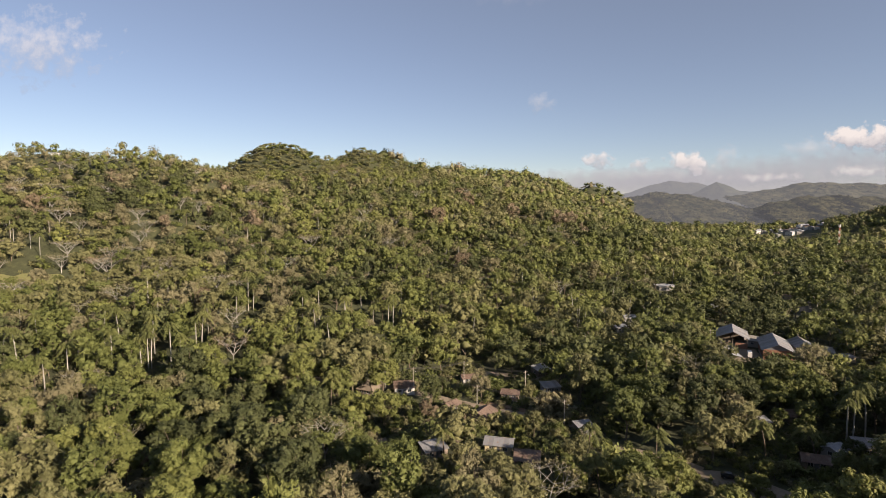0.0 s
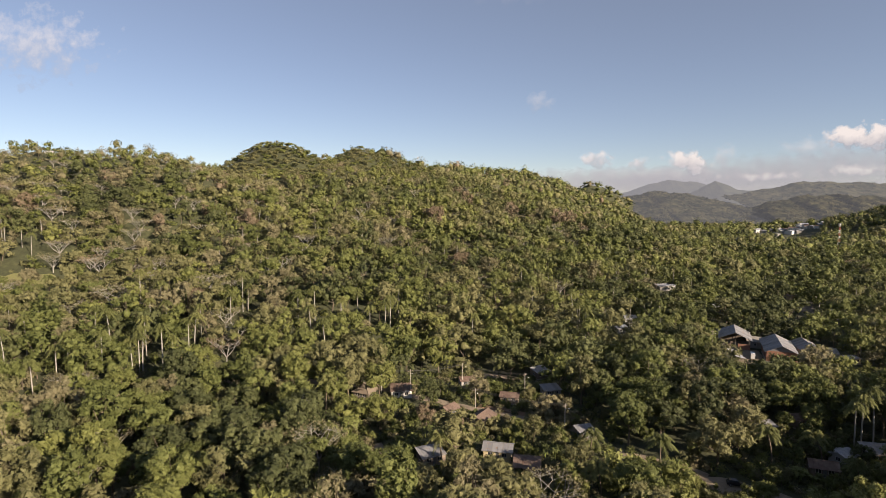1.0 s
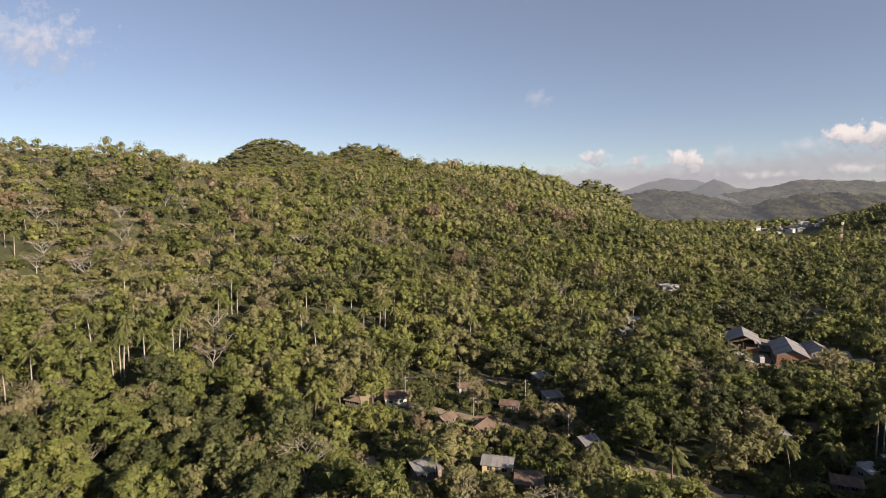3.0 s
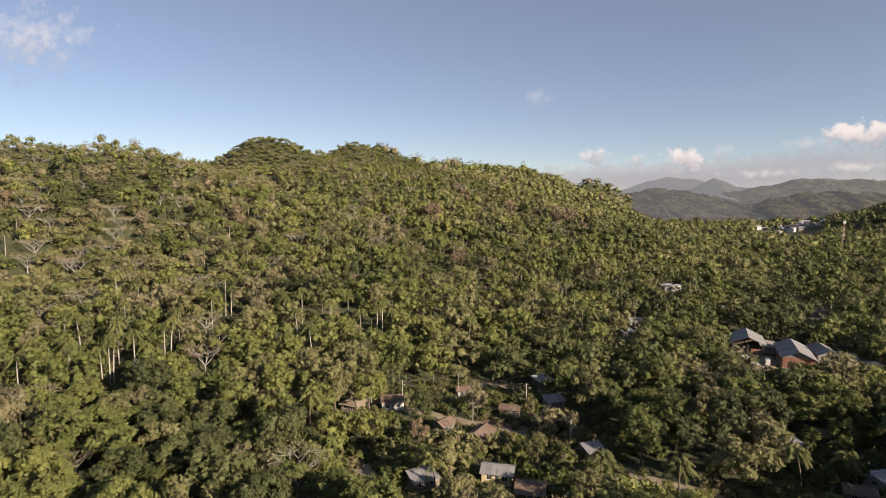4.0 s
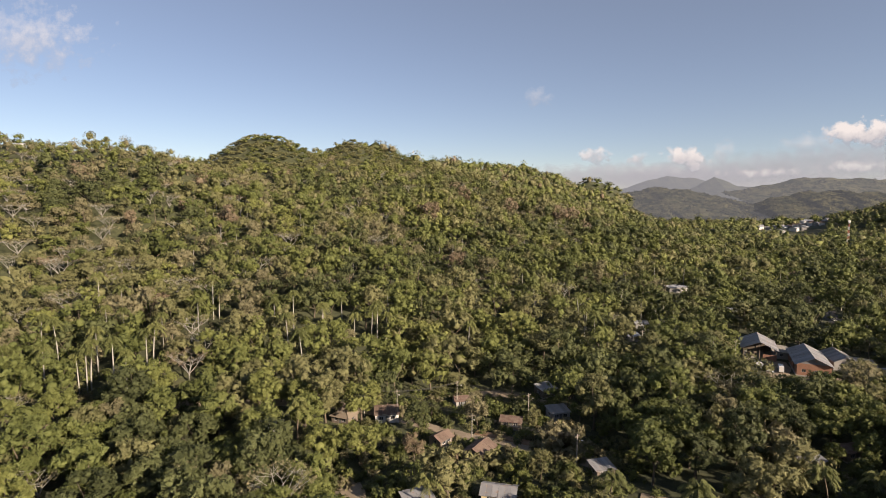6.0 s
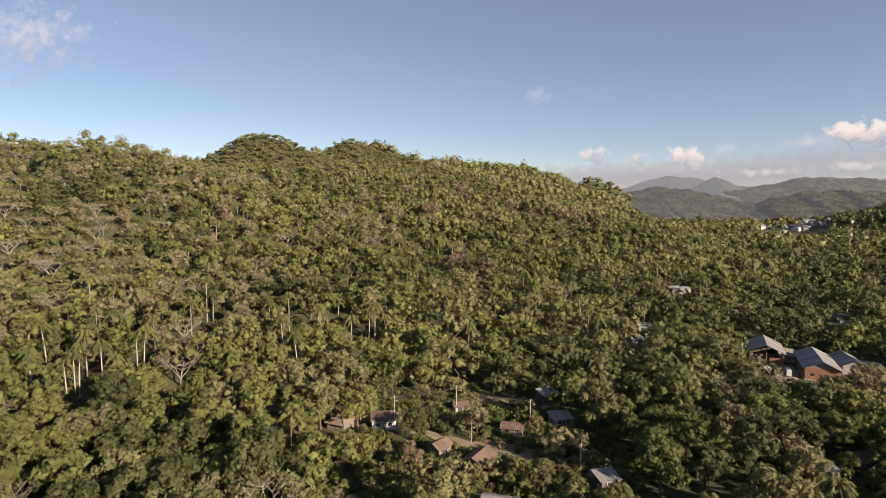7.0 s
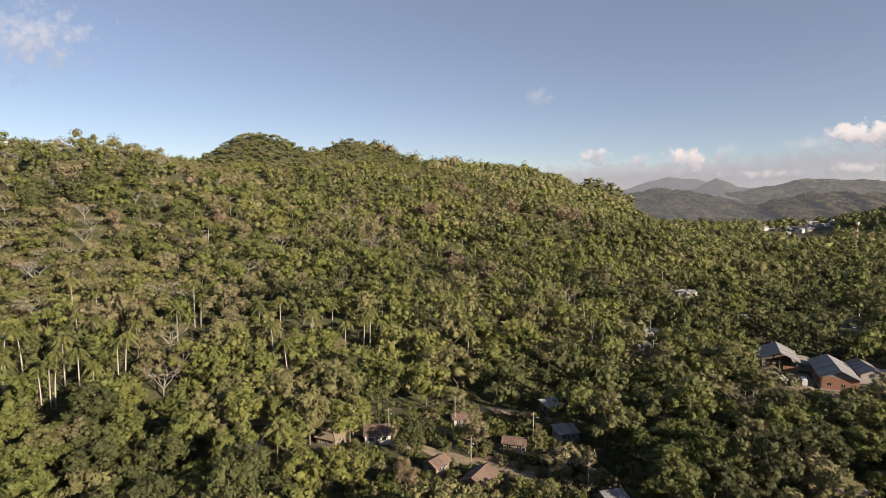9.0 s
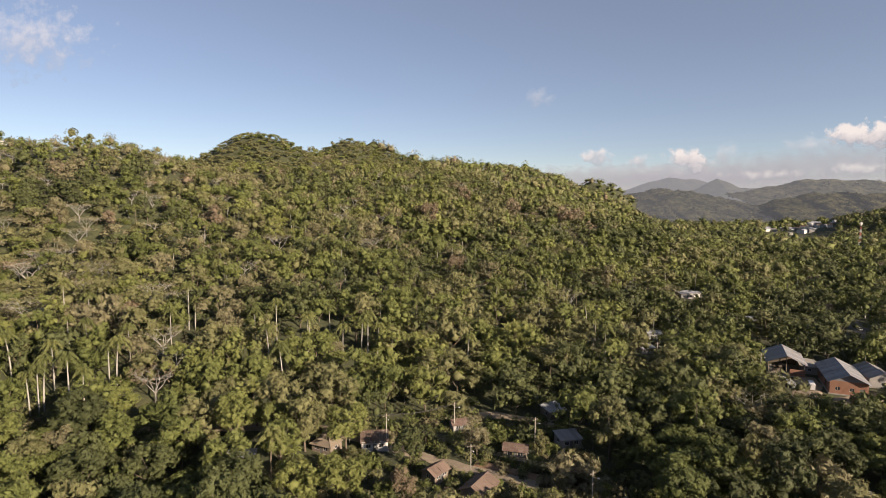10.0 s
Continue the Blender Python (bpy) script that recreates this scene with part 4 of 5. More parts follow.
cottage("house", "small pale house beyond the trees", 103.0, 302.0, -8, 6, 5, 2.8, 0.6, "shed", PLASTER_WHITE, TIN_PALE)
cottage("house", "roadside house with a rusted roof", 243.0, 388.0, 30, 9, 6, 3.0, 1.0, "gable", PLASTER_CREAM, TIN_RUST)
cottage("hut", "small white hut on the ridge among trees", -322, 468, 20, 6, 4.5, 2.6, 0.7, "shed", PLASTER_WHITE, TIN_PALE, 4)
CLEAR[-1] = (-322, 468, 4, 8)
CLEAR[-7:-1] = [(x, y, r, 20) for x, y, r, g in CLEAR[-7:-1]]


def workshop():
    """The brick hall: gable end towards the valley, ridge running back."""
    w, d, h, rise = 22.6, 11.2, 4.6, 2.6
    base = new("workshop_hall")
    base.matrix_world = pose(150.6, 247.2, ground_z(150, 245) + 0.2, 0, 0, 65.7)
    tagged(base, "orange brick workshop with a grey corrugated gable roof", "workshop")
    part("base_slab", boxed(-w / 2 - 0.4, w / 2 + 0.4, -d / 2 - 0.4, d / 2 + 0.4, -1.5, 0), CONCRETE, base)
    wall_run(base, "y", -w / 2 + 0.15, -d / 2, d / 2, h, 0.25, BRICK, [(-4.6, -3.2, 0, 2.4, "door"), (-1.6, -0.2, 1.2, 2.4, "window"), (2.6, 4.0, 1.2, 2.4, "window")])
    wall_run(base, "y", w / 2 - 0.15, -d / 2, d / 2, h, 0.25, BRICK, (), rise - 0.1)
    wall_run(base, "x", -d / 2 + 0.13, -w / 2 + 0.3, w / 2 - 0.3, h, 0.25, BRICK, [(-5, -3, 1.4, 2.8, "window"), (1, 3, 1.4, 2.8, "window")])
    wall_run(base, "x", d / 2 - 0.13, -w / 2 + 0.3, w / 2 - 0.3, h, 0.25, BRICK, [(-6, -3.2, 0, 3.2, "opening"), (1, 3, 1.4, 2.8, "window")])
    bm = bmesh.new()
    for s in (-0.08, 0.08):
        ring = [bm.verts.new((-w / 2 + 0.15 + s, u, z)) for u, z in ((-d / 2, h), (d / 2, h), (0, h + rise - 0.1))]
        bm.faces.new(ring if s > 0 else ring[::-1])
    part("gable_sheet", bm, TIN_GREY, base, "grey sheet gable")
    # courses of brick standing proud of the end wall
    course = mesh_from("brick", boxed(-0.02, 0.02, -0.18, 0.18, -0.065, 0.065), BRICK)
    for row in range(11):
        for k in range(20):
            u, z = -d / 2 + 0.4 + k * 0.54 + (row % 2) * 0.25, 0.3 + row * 0.39
            if not any(a - 0.25 < u < b + 0.25 and lo - 0.2 < z < hi + 0.2 for a, b, lo, hi in ((-4.6, -3.2, 0, 2.4), (-1.6, -0.2, 1.2, 2.4), (2.6, 4.0, 1.2, 2.4))):
                part("brick", course, BRICK, base).location = (-w / 2 + 0.012, u, z)
    gable_roof(base, w, d, h, rise, TIN_GREY, over=0.9, sheets=12, skylights=1)
    CLEAR.extend([(146, 238, 7, 30), (151, 248, 9, 20), (155, 257, 7.5, 20)])


workshop()


def open_shed():
    """The open barn: roof on posts over a half wall."""
    w, d, h, rise = 17.6, 12.5, 4.9, 2.9
    base = new("open_barn")
    base.matrix_world = pose(140.3, 264.9, ground_z(138, 262) + 0.2, 0, 0, 64.4)
    tagged(base, "open timber barn with a grey tin gable roof on posts", "barn")
    part("base_slab", boxed(-w / 2, w / 2, -d / 2, d / 2, -1.5, 0), CONCRETE, base)
    for sx in (-1, -0.33, 0.33, 1):
        for sy in (-1, 0, 1):
            if abs(sx) < 0.9 and sy == 0:
                continue
            z = h + (rise - 0.1 if sy == 0 else 0)
            part("post", rod(bmesh.new(), (sx * (w / 2 - 0.3), sy * (d / 2 - 0.3), 0), (sx * (w / 2 - 0.3), sy * (d / 2 - 0.3), z), 0.14, 0.12), BOARD, base)
    for sy in (-1, 1):
        part("beam", boxed(-w / 2, w / 2, sy * (d / 2 - 0.3) - 0.1, sy * (d / 2 - 0.3) + 0.1, h - 0.25, h), BOARD, base)
    part("half_wall", boxed(w / 2 - 0.3, w / 2 - 0.1, -d / 2, d / 2, 0, 3.6), BOARD, base)
    part("half_wall", boxed(-w / 2 + 0.1, -w / 2 + 0.3, -d / 2, -1.2, 0, 2.6), BRICK, base, "low brick wall")
    for i, (x, y) in enumerate(((-3, 2), (-4.5, 3.5), (0, 1), (2, 3.2))):
        part("crate", boxed(x - 0.7, x + 0.7, y - 0.6, y + 0.6, 0, 1.2 + 0.3 * (i % 2)), BOARD, base)
    gable_roof(base, w, d, h, rise, TIN_GREY, over=0.8, sheets=10)
    CLEAR.append((140.3, 264.9, 11, 28))
    side = new("lean_to")
    side.matrix_world = pose(129.6, 243.2, ground_z(129, 243) + 0.1, 0, 0, 78.9)
    tagged(side, "low lean-to with a pale tin roof on posts", "shed")
    for sx in (-1, 0, 1):
        for sy in (-1, 1):
            part("post", rod(bmesh.new(), (sx * 6, sy * 1.7, -0.4), (sx * 6, sy * 1.7, 2.5 + 0.4 * sy), 0.09, 0.09), BOARD, side)
    shed_roof(side, 13.2, 3.4, 2.2, 0.8, TIN_PALE, sheets=10)
    CLEAR.extend([(128.5, 238, 5, 16), (130.5, 248, 5, 16)])
    cottage("storehouse", "storehouse with a dark and a pale tin slope", 166.0, 251.5, 72, 16, 8.5, 3.4, 2.0, "gable", PLASTER_GREY, TIN_GREY, 9)
    cottage("storehouse", "low annex with a flat weathered concrete roof", 172.5, 246.5, 62, 11, 7, 2.8, 0.2, "shed", PLASTER_GREY, CONCRETE, 3)
    cottage("storehouse", "flat concrete store between barn and workshop", 149.8, 264.8, 64, 12.5, 6.2, 2.6, 0.25, "shed", PLASTER_GREY, CONCRETE, 3)
    cottage("storehouse", "small cream outbuilding with a flat roof", 176.0, 236.5, 5, 4.5, 4, 2.5, 0.3, "shed", PLASTER_CREAM, TIN_PALE, 3)
    CLEAR.extend([(137, 246, 6, 18), (150, 234, 7, 16), (175, 256, 6, 10)])


open_shed()


# ---- vehicles ----
def car(label, x, y, turn, paint, length=4.3, height=1.5, boxy=False):
    thing = new("parked_car")
    thing.matrix_world = pose(x, y, ground_z(x, y) + 0.3, 0, 0, turn)
    tagged(thing, label, "car")
    L, W = length / 2, 0.86
    bm = bmesh.new()
    side = [(-L, 0.35), (-L, 0.85), (-L * 0.95, 1.0), (L * 0.35, 1.0), (L * 0.95, 0.82), (L, 0.6), (L, 0.35)]
    if boxy:
        side = [(-L, 0.35), (-L, height), (L * 0.55, height), (L * 0.72, 1.1), (L, 0.95), (L, 0.35)]
    rings = [[bm.verts.new((u, s * W, z)) for u, z in side] for s in (-1, 1)]
    bm.faces.new(rings[0])
    bm.faces.new(rings[1][::-1])
    for i in range(len(side)):
        j = (i + 1) % len(side)
        bm.faces.new((rings[0][j], rings[0][i], rings[1][i], rings[1][j]))
    bmesh.ops.recalc_face_normals(bm, faces=bm.faces)
    bmesh.ops.bevel(bm, geom=bm.edges[:], offset=0.06, segments=2, affect="EDGES")
    part("body", bm, paint, thing)
    if not boxy:
        bm = bmesh.new()
        low = [bm.verts.new((u, v, 0.98)) for u, v in ((-L * 0.9, -0.8), (L * 0.4, -0.8), (L * 0.4, 0.8), (-L * 0.9, 0.8))]
        top = [bm.verts.new((u, v, height)) for u, v in ((-L * 0.72, -0.66), (L * 0.1, -0.66), (L * 0.1, 0.66), (-L * 0.72, 0.66))]
        bm.faces.new(top)
        for i in range(4):
            j = (i + 1) % 4
            bm.faces.new((low[i], low[j], top[j], top[i]))
        cabin = part("cabin", bm, DARK_OPENING, thing, "dark glass cabin")
        part("roof", boxed(-L * 0.74, L * 0.12, -0.68, 0.68, height, height + 0.04), paint, cabin)
    else:
        part("windscreen", boxed(L * 0.56, L * 0.6, -0.7, 0.7, 1.1, height - 0.1), DARK_OPENING, thing)
    for u in (-L * 0.62, L * 0.62):
        for s in (-1, 1):
            wheel = part("wheel", rod(bmesh.new(), (u, s * 0.7, 0.33), (u, s * 0.9, 0.33), 0.33, 0.33, 12), RUBBER, thing)
            part("rim", rod(bmesh.new(), (u, s * 0.9, 0.33), (u, s * 0.915, 0.33), 0.2, 0.2, 10), CONCRETE, wheel)


car("dark car parked on the bare earth lot", 73.0, 135.5, -20, CAR_BLACK)
car("white delivery van in the workshop yard", 137.2, 243.5, 64, CAR_WHITE, 6.0, 2.5, True)
car("white pickup before the brick workshop", 149.5, 238.6, 165, CAR_WHITE, 4.6)
car("rusty red truck in the sandy yard", 143.0, 230.6, 62, CAR_RUST, 5.0, 2.2, True)
car("white car on the asphalt road", 222.0, 333.0, 70, CAR_WHITE)
car("dark car on the asphalt road", 217.5, 303.0, 85, CAR_BLACK)
CLEAR += [(152, 233, 6, 12), (222, 333, 7, 22), (216, 300, 7, 18), (232, 352, 8, 18), (80, 124, 5, 12)]
for i in range(8):
    CLEAR.append((1.5 + i * 5.0, 190.5 - i * 2.4, 2.7, 24))
CLEAR += [(-18, 154, 3.5, 14), (-15.5, 147.5, 3.5, 14), (22, 220, 5, 24), (-8, 190, 4, 10), (50, 153, 3.0, 14), (56, 150, 3.0, 14), (62, 146, 3.0, 14), (67, 141, 3.0, 12), (73, 136, 5, 26)]
CLEAR[:] = [(x, y, r, 9 if (x, y) in ((-46.0, 183.5), (98.0, 141.0), (118.0, 148.5), (112.0, 172.0)) else g) for x, y, r, g in CLEAR]


# ---- poles, cables, masts ----
def pole(x, y, h, turn):
    thing = new("utility_pole")
    z = ground_z(x, y)
    thing.matrix_world = pose(x, y, z, 0, 0, turn)
    tagged(thing, "pale utility pole with a crossarm and insulators", "pole", "poles along the road")
    part("shaft", rod(bmesh.new(), (0, 0, -1), (0, 0, h), 0.16, 0.1, 8), POLE_WOOD, thing)
    arm = part("crossarm", boxed(-1.0, 1.0, -0.06, 0.06, h - 0.7, h - 0.57), BOARD, thing)
    for u in (-0.9, 0, 0.9):
        part("insulator", rod(bmesh.new(), (u, 0, h - 0.57), (u, 0, h - 0.37), 0.06, 0.04), CONCRETE, arm)
    part("lamp_arm", rod(bmesh.new(), (0, 0, h - 1.6), (0, -1.3, h - 1.2), 0.04, 0.03), POLE_WOOD, thing)
    part("lamp_head", boxed(-0.12, 0.12, -1.75, -1.25, h - 1.26, h - 1.12), METAL_WHITE, thing)
    return Vector((x, y, z + h - 0.37)), turn


POLES = [pole(*p) for p in ((11.3, 179.5, 9.5, 20), (-10.7, 194.5, 10, 30), (-21.1, 197, 10, 10), (37.7, 167.5, 9, 40), (-52, 199, 9.5, 5), (8.0, 207.0, 9, 60), (30, 197.5, 9, 40))]
FAR_POLES = [pole(*p) for p in ((91, 268, 9.5, 10), (114, 292, 10, 10), (117, 325, 10, 10), (221, 291, 9, 60), (240, 262, 9, 60), (123, 251, 11, 20))]


def wires(a, b):
    (p, ta), (q, tb) = a, b
    run = new("overhead_cable")
    tagged(run, "thin black overhead cables between the poles", "cable")
    for u in (-0.9, 0, 0.9):
        cu = bpy.data.curves.new("wire", "CURVE")
        cu.dimensions, cu.bevel_depth = "3D", 0.022
        sp = cu.splines.new("POLY")
        sp.points.add(10)
        for i in range(11):
            f = i / 10
            o = Vector((math.cos(radians(ta)) * u, math.sin(radians(ta)) * u, 0)).lerp(Vector((math.cos(radians(tb)) * u, math.sin(radians(tb)) * u, 0)), f)
            c = p.lerp(q, f) + o - Vector((0, 0, 3.2 * f * (1 - f)))
            sp.points[i].co = (*c, 1)
        cu.materials.append(CABLE)
        w = new("wire", cu)
        w.parent = run


for a, b in ((4, 2), (2, 1), (1, 0), (0, 3), (1, 5), (5, 6)):
    wires(POLES[a], POLES[b])
wires(FAR_POLES[0], FAR_POLES[1])
wires(FAR_POLES[1], FAR_POLES[2])


def lattice_mast(x, y, h):
    thing = new("telecom_tower")
    thing.matrix_world = pose(x, y, ground_z(x, y))
    tagged(thing, "tall red and white lattice telecom tower", "tower")
    def half(z):
        return 1.15 - 0.65 * z / h
    levels = 9
    for i in range(levels):
        z0, z1 = h * i / levels, h * (i + 1) / levels
        bm = bmesh.new()
        c0 = [(sx * half(z0), sy * half(z0), z0) for sx, sy in ((-1, -1), (1, -1), (1, 1), (-1, 1))]
        c1 = [(sx * half(z1), sy * half(z1), z1) for sx, sy in ((-1, -1), (1, -1), (1, 1), (-1, 1))]
        for k in range(4):
            j = (k + 1) % 4
            rod(bm, c0[k], c1[k], 0.11, 0.11, 4)
            rod(bm, c0[k], c1[j], 0.06, 0.06, 4)
            rod(bm, c0[j], c1[k], 0.06, 0.06, 4)
            rod(bm, c1[k], c1[j], 0.06, 0.06, 4)
        part("lattice_section", bm, METAL_RED if i % 2 else METAL_WHITE, thing)
    for a in range(3):
        part("antenna", boxed(-0.25 + 1.3 * math.cos(a * 2.1), 0.25 + 1.3 * math.cos(a * 2.1), -0.25 + 1.3 * math.sin(a * 2.1), 0.25 + 1.3 * math.sin(a * 2.1), h - 3, h + 0.5), METAL_WHITE, thing)


lattice_mast(537, 752, 37)
mast = new("antenna_mast")
mast.matrix_world = pose(-30, 722, ground_z(-30, 722))
tagged(mast, "thin white radio mast on the ridge", "mast")
part("shaft", rod(bmesh.new(), (0, 0, 0), (0, 0, 24), 0.25, 0.15), METAL_WHITE, mast)
part("dish", rod(bmesh.new(), (0, -0.5, 21), (0, -0.2, 21), 0.9, 0.6, 10), METAL_WHITE, mast)


# ---- the far town ----
rng_town = random.Random(5)
for i in range(34):
    y = 1030 + rng_town.uniform(0, 220)
    x = y * (rng_town.uniform(0.600, 0.660) if i < 18 else rng_town.uniform(0.545, 0.685))
    big = i < 4
    w, d, h = (20 if big else rng_town.uniform(7, 14)), (13 if big else rng_town.uniform(6, 10)), (6.5 if big else rng_town.uniform(3, 6))
    wall, roof, words = ((PLASTER_WHITE, TIN_PALE, "far white town building with a pale roof"), (PLASTER_GREY, TIN_GREY, "far grey town house with a grey tin roof"), (PLASTER_WHITE, TIN_RUST, "far white town house with a rusted roof"))[0 if big else i % 3]
    cottage("town_house", words, x, y, rng_town.uniform(-35, 35), w, d, h, 1.2, "shed" if i % 2 else "gable", wall, roof, 3, "houses of the far town")
    CLEAR[-1] = (x, y, max(w, d) * 0.7, 110 if big else 70 if i < 14 else 25)
CLEAR.append((537, 752, 7, 20))


# ---- planting ----
rng = np.random.default_rng(7)


def scatter(y0, y1, gap, wide, jitter=0.48):
    """A jittered grid of places in the spread of the valley between two distances."""
    out = []
    y = y0
    while y < y1:
        half = wide * y + 25
        x = np.arange(-half, half, gap)
        out.append(np.stack([x + rng.uniform(-jitter, jitter, len(x)) * gap, y + rng.uniform(-jitter, jitter, len(x)) * gap], 1))
        y += gap * 0.9
    return np.concatenate(out)


def crowded(y0, y1, gap, wide, least, most, overlap):
    """Places with crowns of very different widths that crowd but keep apart: the widest first, then what fits between them."""
    P = scatter(y0, y1, gap, wide)
    R = least + (most - least) * rng.random(len(P)) ** 1.4
    scrub = np.minimum(np.hypot(P[:, 0] + 172, P[:, 1] - 585), np.hypot(P[:, 0] + 74, P[:, 1] - 668)) < 62
    R = np.where(scrub, 2.7 + 2.0 * rng.random(len(P)), R)
    cells, keep = {}, []
    for i in np.argsort(-R):
        x, y, r = P[i, 0], P[i, 1], R[i]
        cx, cy = int(x // 12), int(y // 12)
        near = [q for a in (-1, 0, 1) for b in (-1, 0, 1) for q in cells.get((cx + a, cy + b), ())]
        if all((x - u) ** 2 + (y - v) ** 2 > (overlap * (r + w)) ** 2 for u, v, w in near):
            cells.setdefault((cx, cy), []).append((x, y, r))
            keep.append(i)
    keep = np.array(sorted(keep))
    return P[keep], R[keep], scrub[keep]


def patches(x, y, f, s):
    return 0.5 + 0.25 * (np.sin(x * f + 2.1 * np.sin(y * f * 0.8 + s)) + np.sin(y * f * 1.1 + s * 2 + 1.7 * np.sin(x * f * 0.9 - s)))


KINDS = ("dense", "lumpy", "spreading", "dry", "bare", "bush", "palm")


def choose(x, y):
    """The kind of tree and the leaf colour at each place: drier on the slopes, greener in the valley, with zones
    painted darker and lighter.
    """
    k = len(x)
    slope = np.clip((ground_height(x, y) - 12) / 50, 0, 1)
    dryness = patches(x, y, 0.02, 1.0) * 0.6 + patches(x, y, 0.055, 4.0) * 0.4 + 0.12 * np.clip(-x / 150, -0.5, 1)
    r = rng.random(k)
    kind = np.where(r < 0.46, 0, np.where(r < 0.80, 1, np.where(r < 0.90, 2, 5)))
    dry = rng.random(k) < (0.06 + 0.16 * slope + 0.16 * (dryness > 0.58) + 0.16 * (x < -40 - 0.15 * y)) * np.where(x > 40 + 0.25 * y, 0.35, 1)
    kind = np.where(dry, np.where(rng.random(k) < 0.72, 3, 4), kind)
    grove = patches(x, y, 0.045, 7.5)
    palm = rng.random(k) < np.where(grove > 0.64, 0.24, 0.05) * np.where(y > 430, 0.25, 1)
    kind = np.where(palm & ((y > 235) | ((x < -25) & (y > 188))), 6, kind)
    drift = 0.9 * (patches(x, y, 0.031, 2.6) - 0.5) + 0.6 * (patches(x, y, 0.083, 5.2) - 0.5)
    # the right side leans darker: its shade is put into the leaf choice
    c = 0.46 + 0.62 * (rng.random(k) - 0.5) + drift + 0.25 * (dryness - 0.5) + 0.06 * ((y < 205) & (x < 45)) - 0.10 * ((x > 30 + 0.2 * y) & (y > 240) & (y < 620)) + 0.06 * (y > 420)
    # two patches get lighter leaves to brighten them
    c = c + 0.25 * (np.hypot(x - 158, y - 218) < 32) + 0.25 * (np.hypot(x + 14, y - 160) < 18)
    leaf = np.where(c < 0.20, DARK, np.where(c < 0.58, GREEN, np.where(c < 0.86, OLIVE, YELLOW)))
    leaf = np.where(kind == 3, np.where(rng.random(k) < 0.94, np.where(rng.random(k) < 0.4, OLIVE, TAN), PINK), leaf)
    leaf = np.where(kind == 4, np.where(rng.random(k) < 0.25, PINK, TAN), leaf)
    leaf = np.where(kind == 6, PALM, leaf)
    leaf = np.where((kind == 5) & (rng.random(k) < 0.06), TAN, leaf)
    return kind, leaf


class Woods:
    """Collects trees that stand too thick to count, as one mesh."""

    def __init__(self):
        self.verts, self.tris, self.slot, self.tone, self.count = [], [], [], [], 0

    def add(self, leaf, wood, x, y, z, turn, size, tall, leaf_slot, wood_slot, tone):
        c, s = math.cos(turn), math.sin(turn)
        m = np.array([[c * size, s * size, 0], [-s * size, c * size, 0], [0, 0, size * tall]])
        v, f = joined([leaf[:2], wood])
        self.verts.append(v @ m + [x, y, z])
        self.tris.append(f + self.count)
        self.count += len(v)
        self.slot.append(np.r_[np.full(len(leaf[1]), leaf_slot), np.full(len(wood[1]), wood_slot)])
        self.tone.append(np.r_[np.full(leaf[2], 2.0), np.zeros(len(f) - leaf[2])] + tone)

    def finish(self, name, label, materials=TREE_MATS, category="forest"):
        me = tri_mesh(name, np.concatenate(self.verts), np.concatenate(self.tris), materials, np.concatenate(self.slot), np.concatenate(self.tone))
        return tagged(new(name, me), label, category, kind="stuff")


NO_WOOD = (np.zeros((0, 3)), np.zeros((0, 3), int))
LABELS = {
    "dense": ("broadleaf_tree", "dense round-crowned green tree"), "lumpy": ("tall_tree", "tall tree with a lumpy olive-green crown"),
    "spreading": ("spreading_tree", "wide umbrella-crowned tree with forked limbs"), "dry": ("dry_tree", "tree with thin dry tan foliage"),
    "bare": ("bare_tree", "nearly leafless tree with pale bare limbs"), "bush": ("shrub", "leafy green shrub among the trees"),
}
COLOUR_WORDS = {DARK: "dark green", GREEN: "fresh green", OLIVE: "olive green", YELLOW: "sunlit yellow-green", TAN: "dry tan", PINK: "dry russet"}
tree_stock = {}


def single_tree(kind, variant, slot, x, y, turn, size, tall):
    key = (kind, variant, slot)
    m = pose(x, y, ground_z(x, y) - 0.1, 0, 0, math.degrees(turn))
    if key not in tree_stock:
        leaf, wood = FINE[kind][variant]
        name, label = LABELS[kind]
        top = new(name)
        tagged(top, label + ", leaves " + COLOUR_WORDS[slot], "shrub" if kind == "bush" else "tree", "trees round the village")
        part("crown", tri_mesh("crown", leaf[0], leaf[1], [TREE_MATS[slot]], None, np.r_[np.full(leaf[2], 2.0), np.zeros(len(leaf[1]) - leaf[2])]), None, top)
        part("trunk", tri_mesh("trunk", *wood, [BARK_PALE if kind == "bare" else BARK]), None, top)
        tree_stock[key] = top
        top.matrix_world = m @ Matrix.Diagonal((size, size, size * tall, 1))
        return
    ob = copy_thing(tree_stock[key], m)
    ob.scale = (size, size, size * tall)


palm_stock = {}


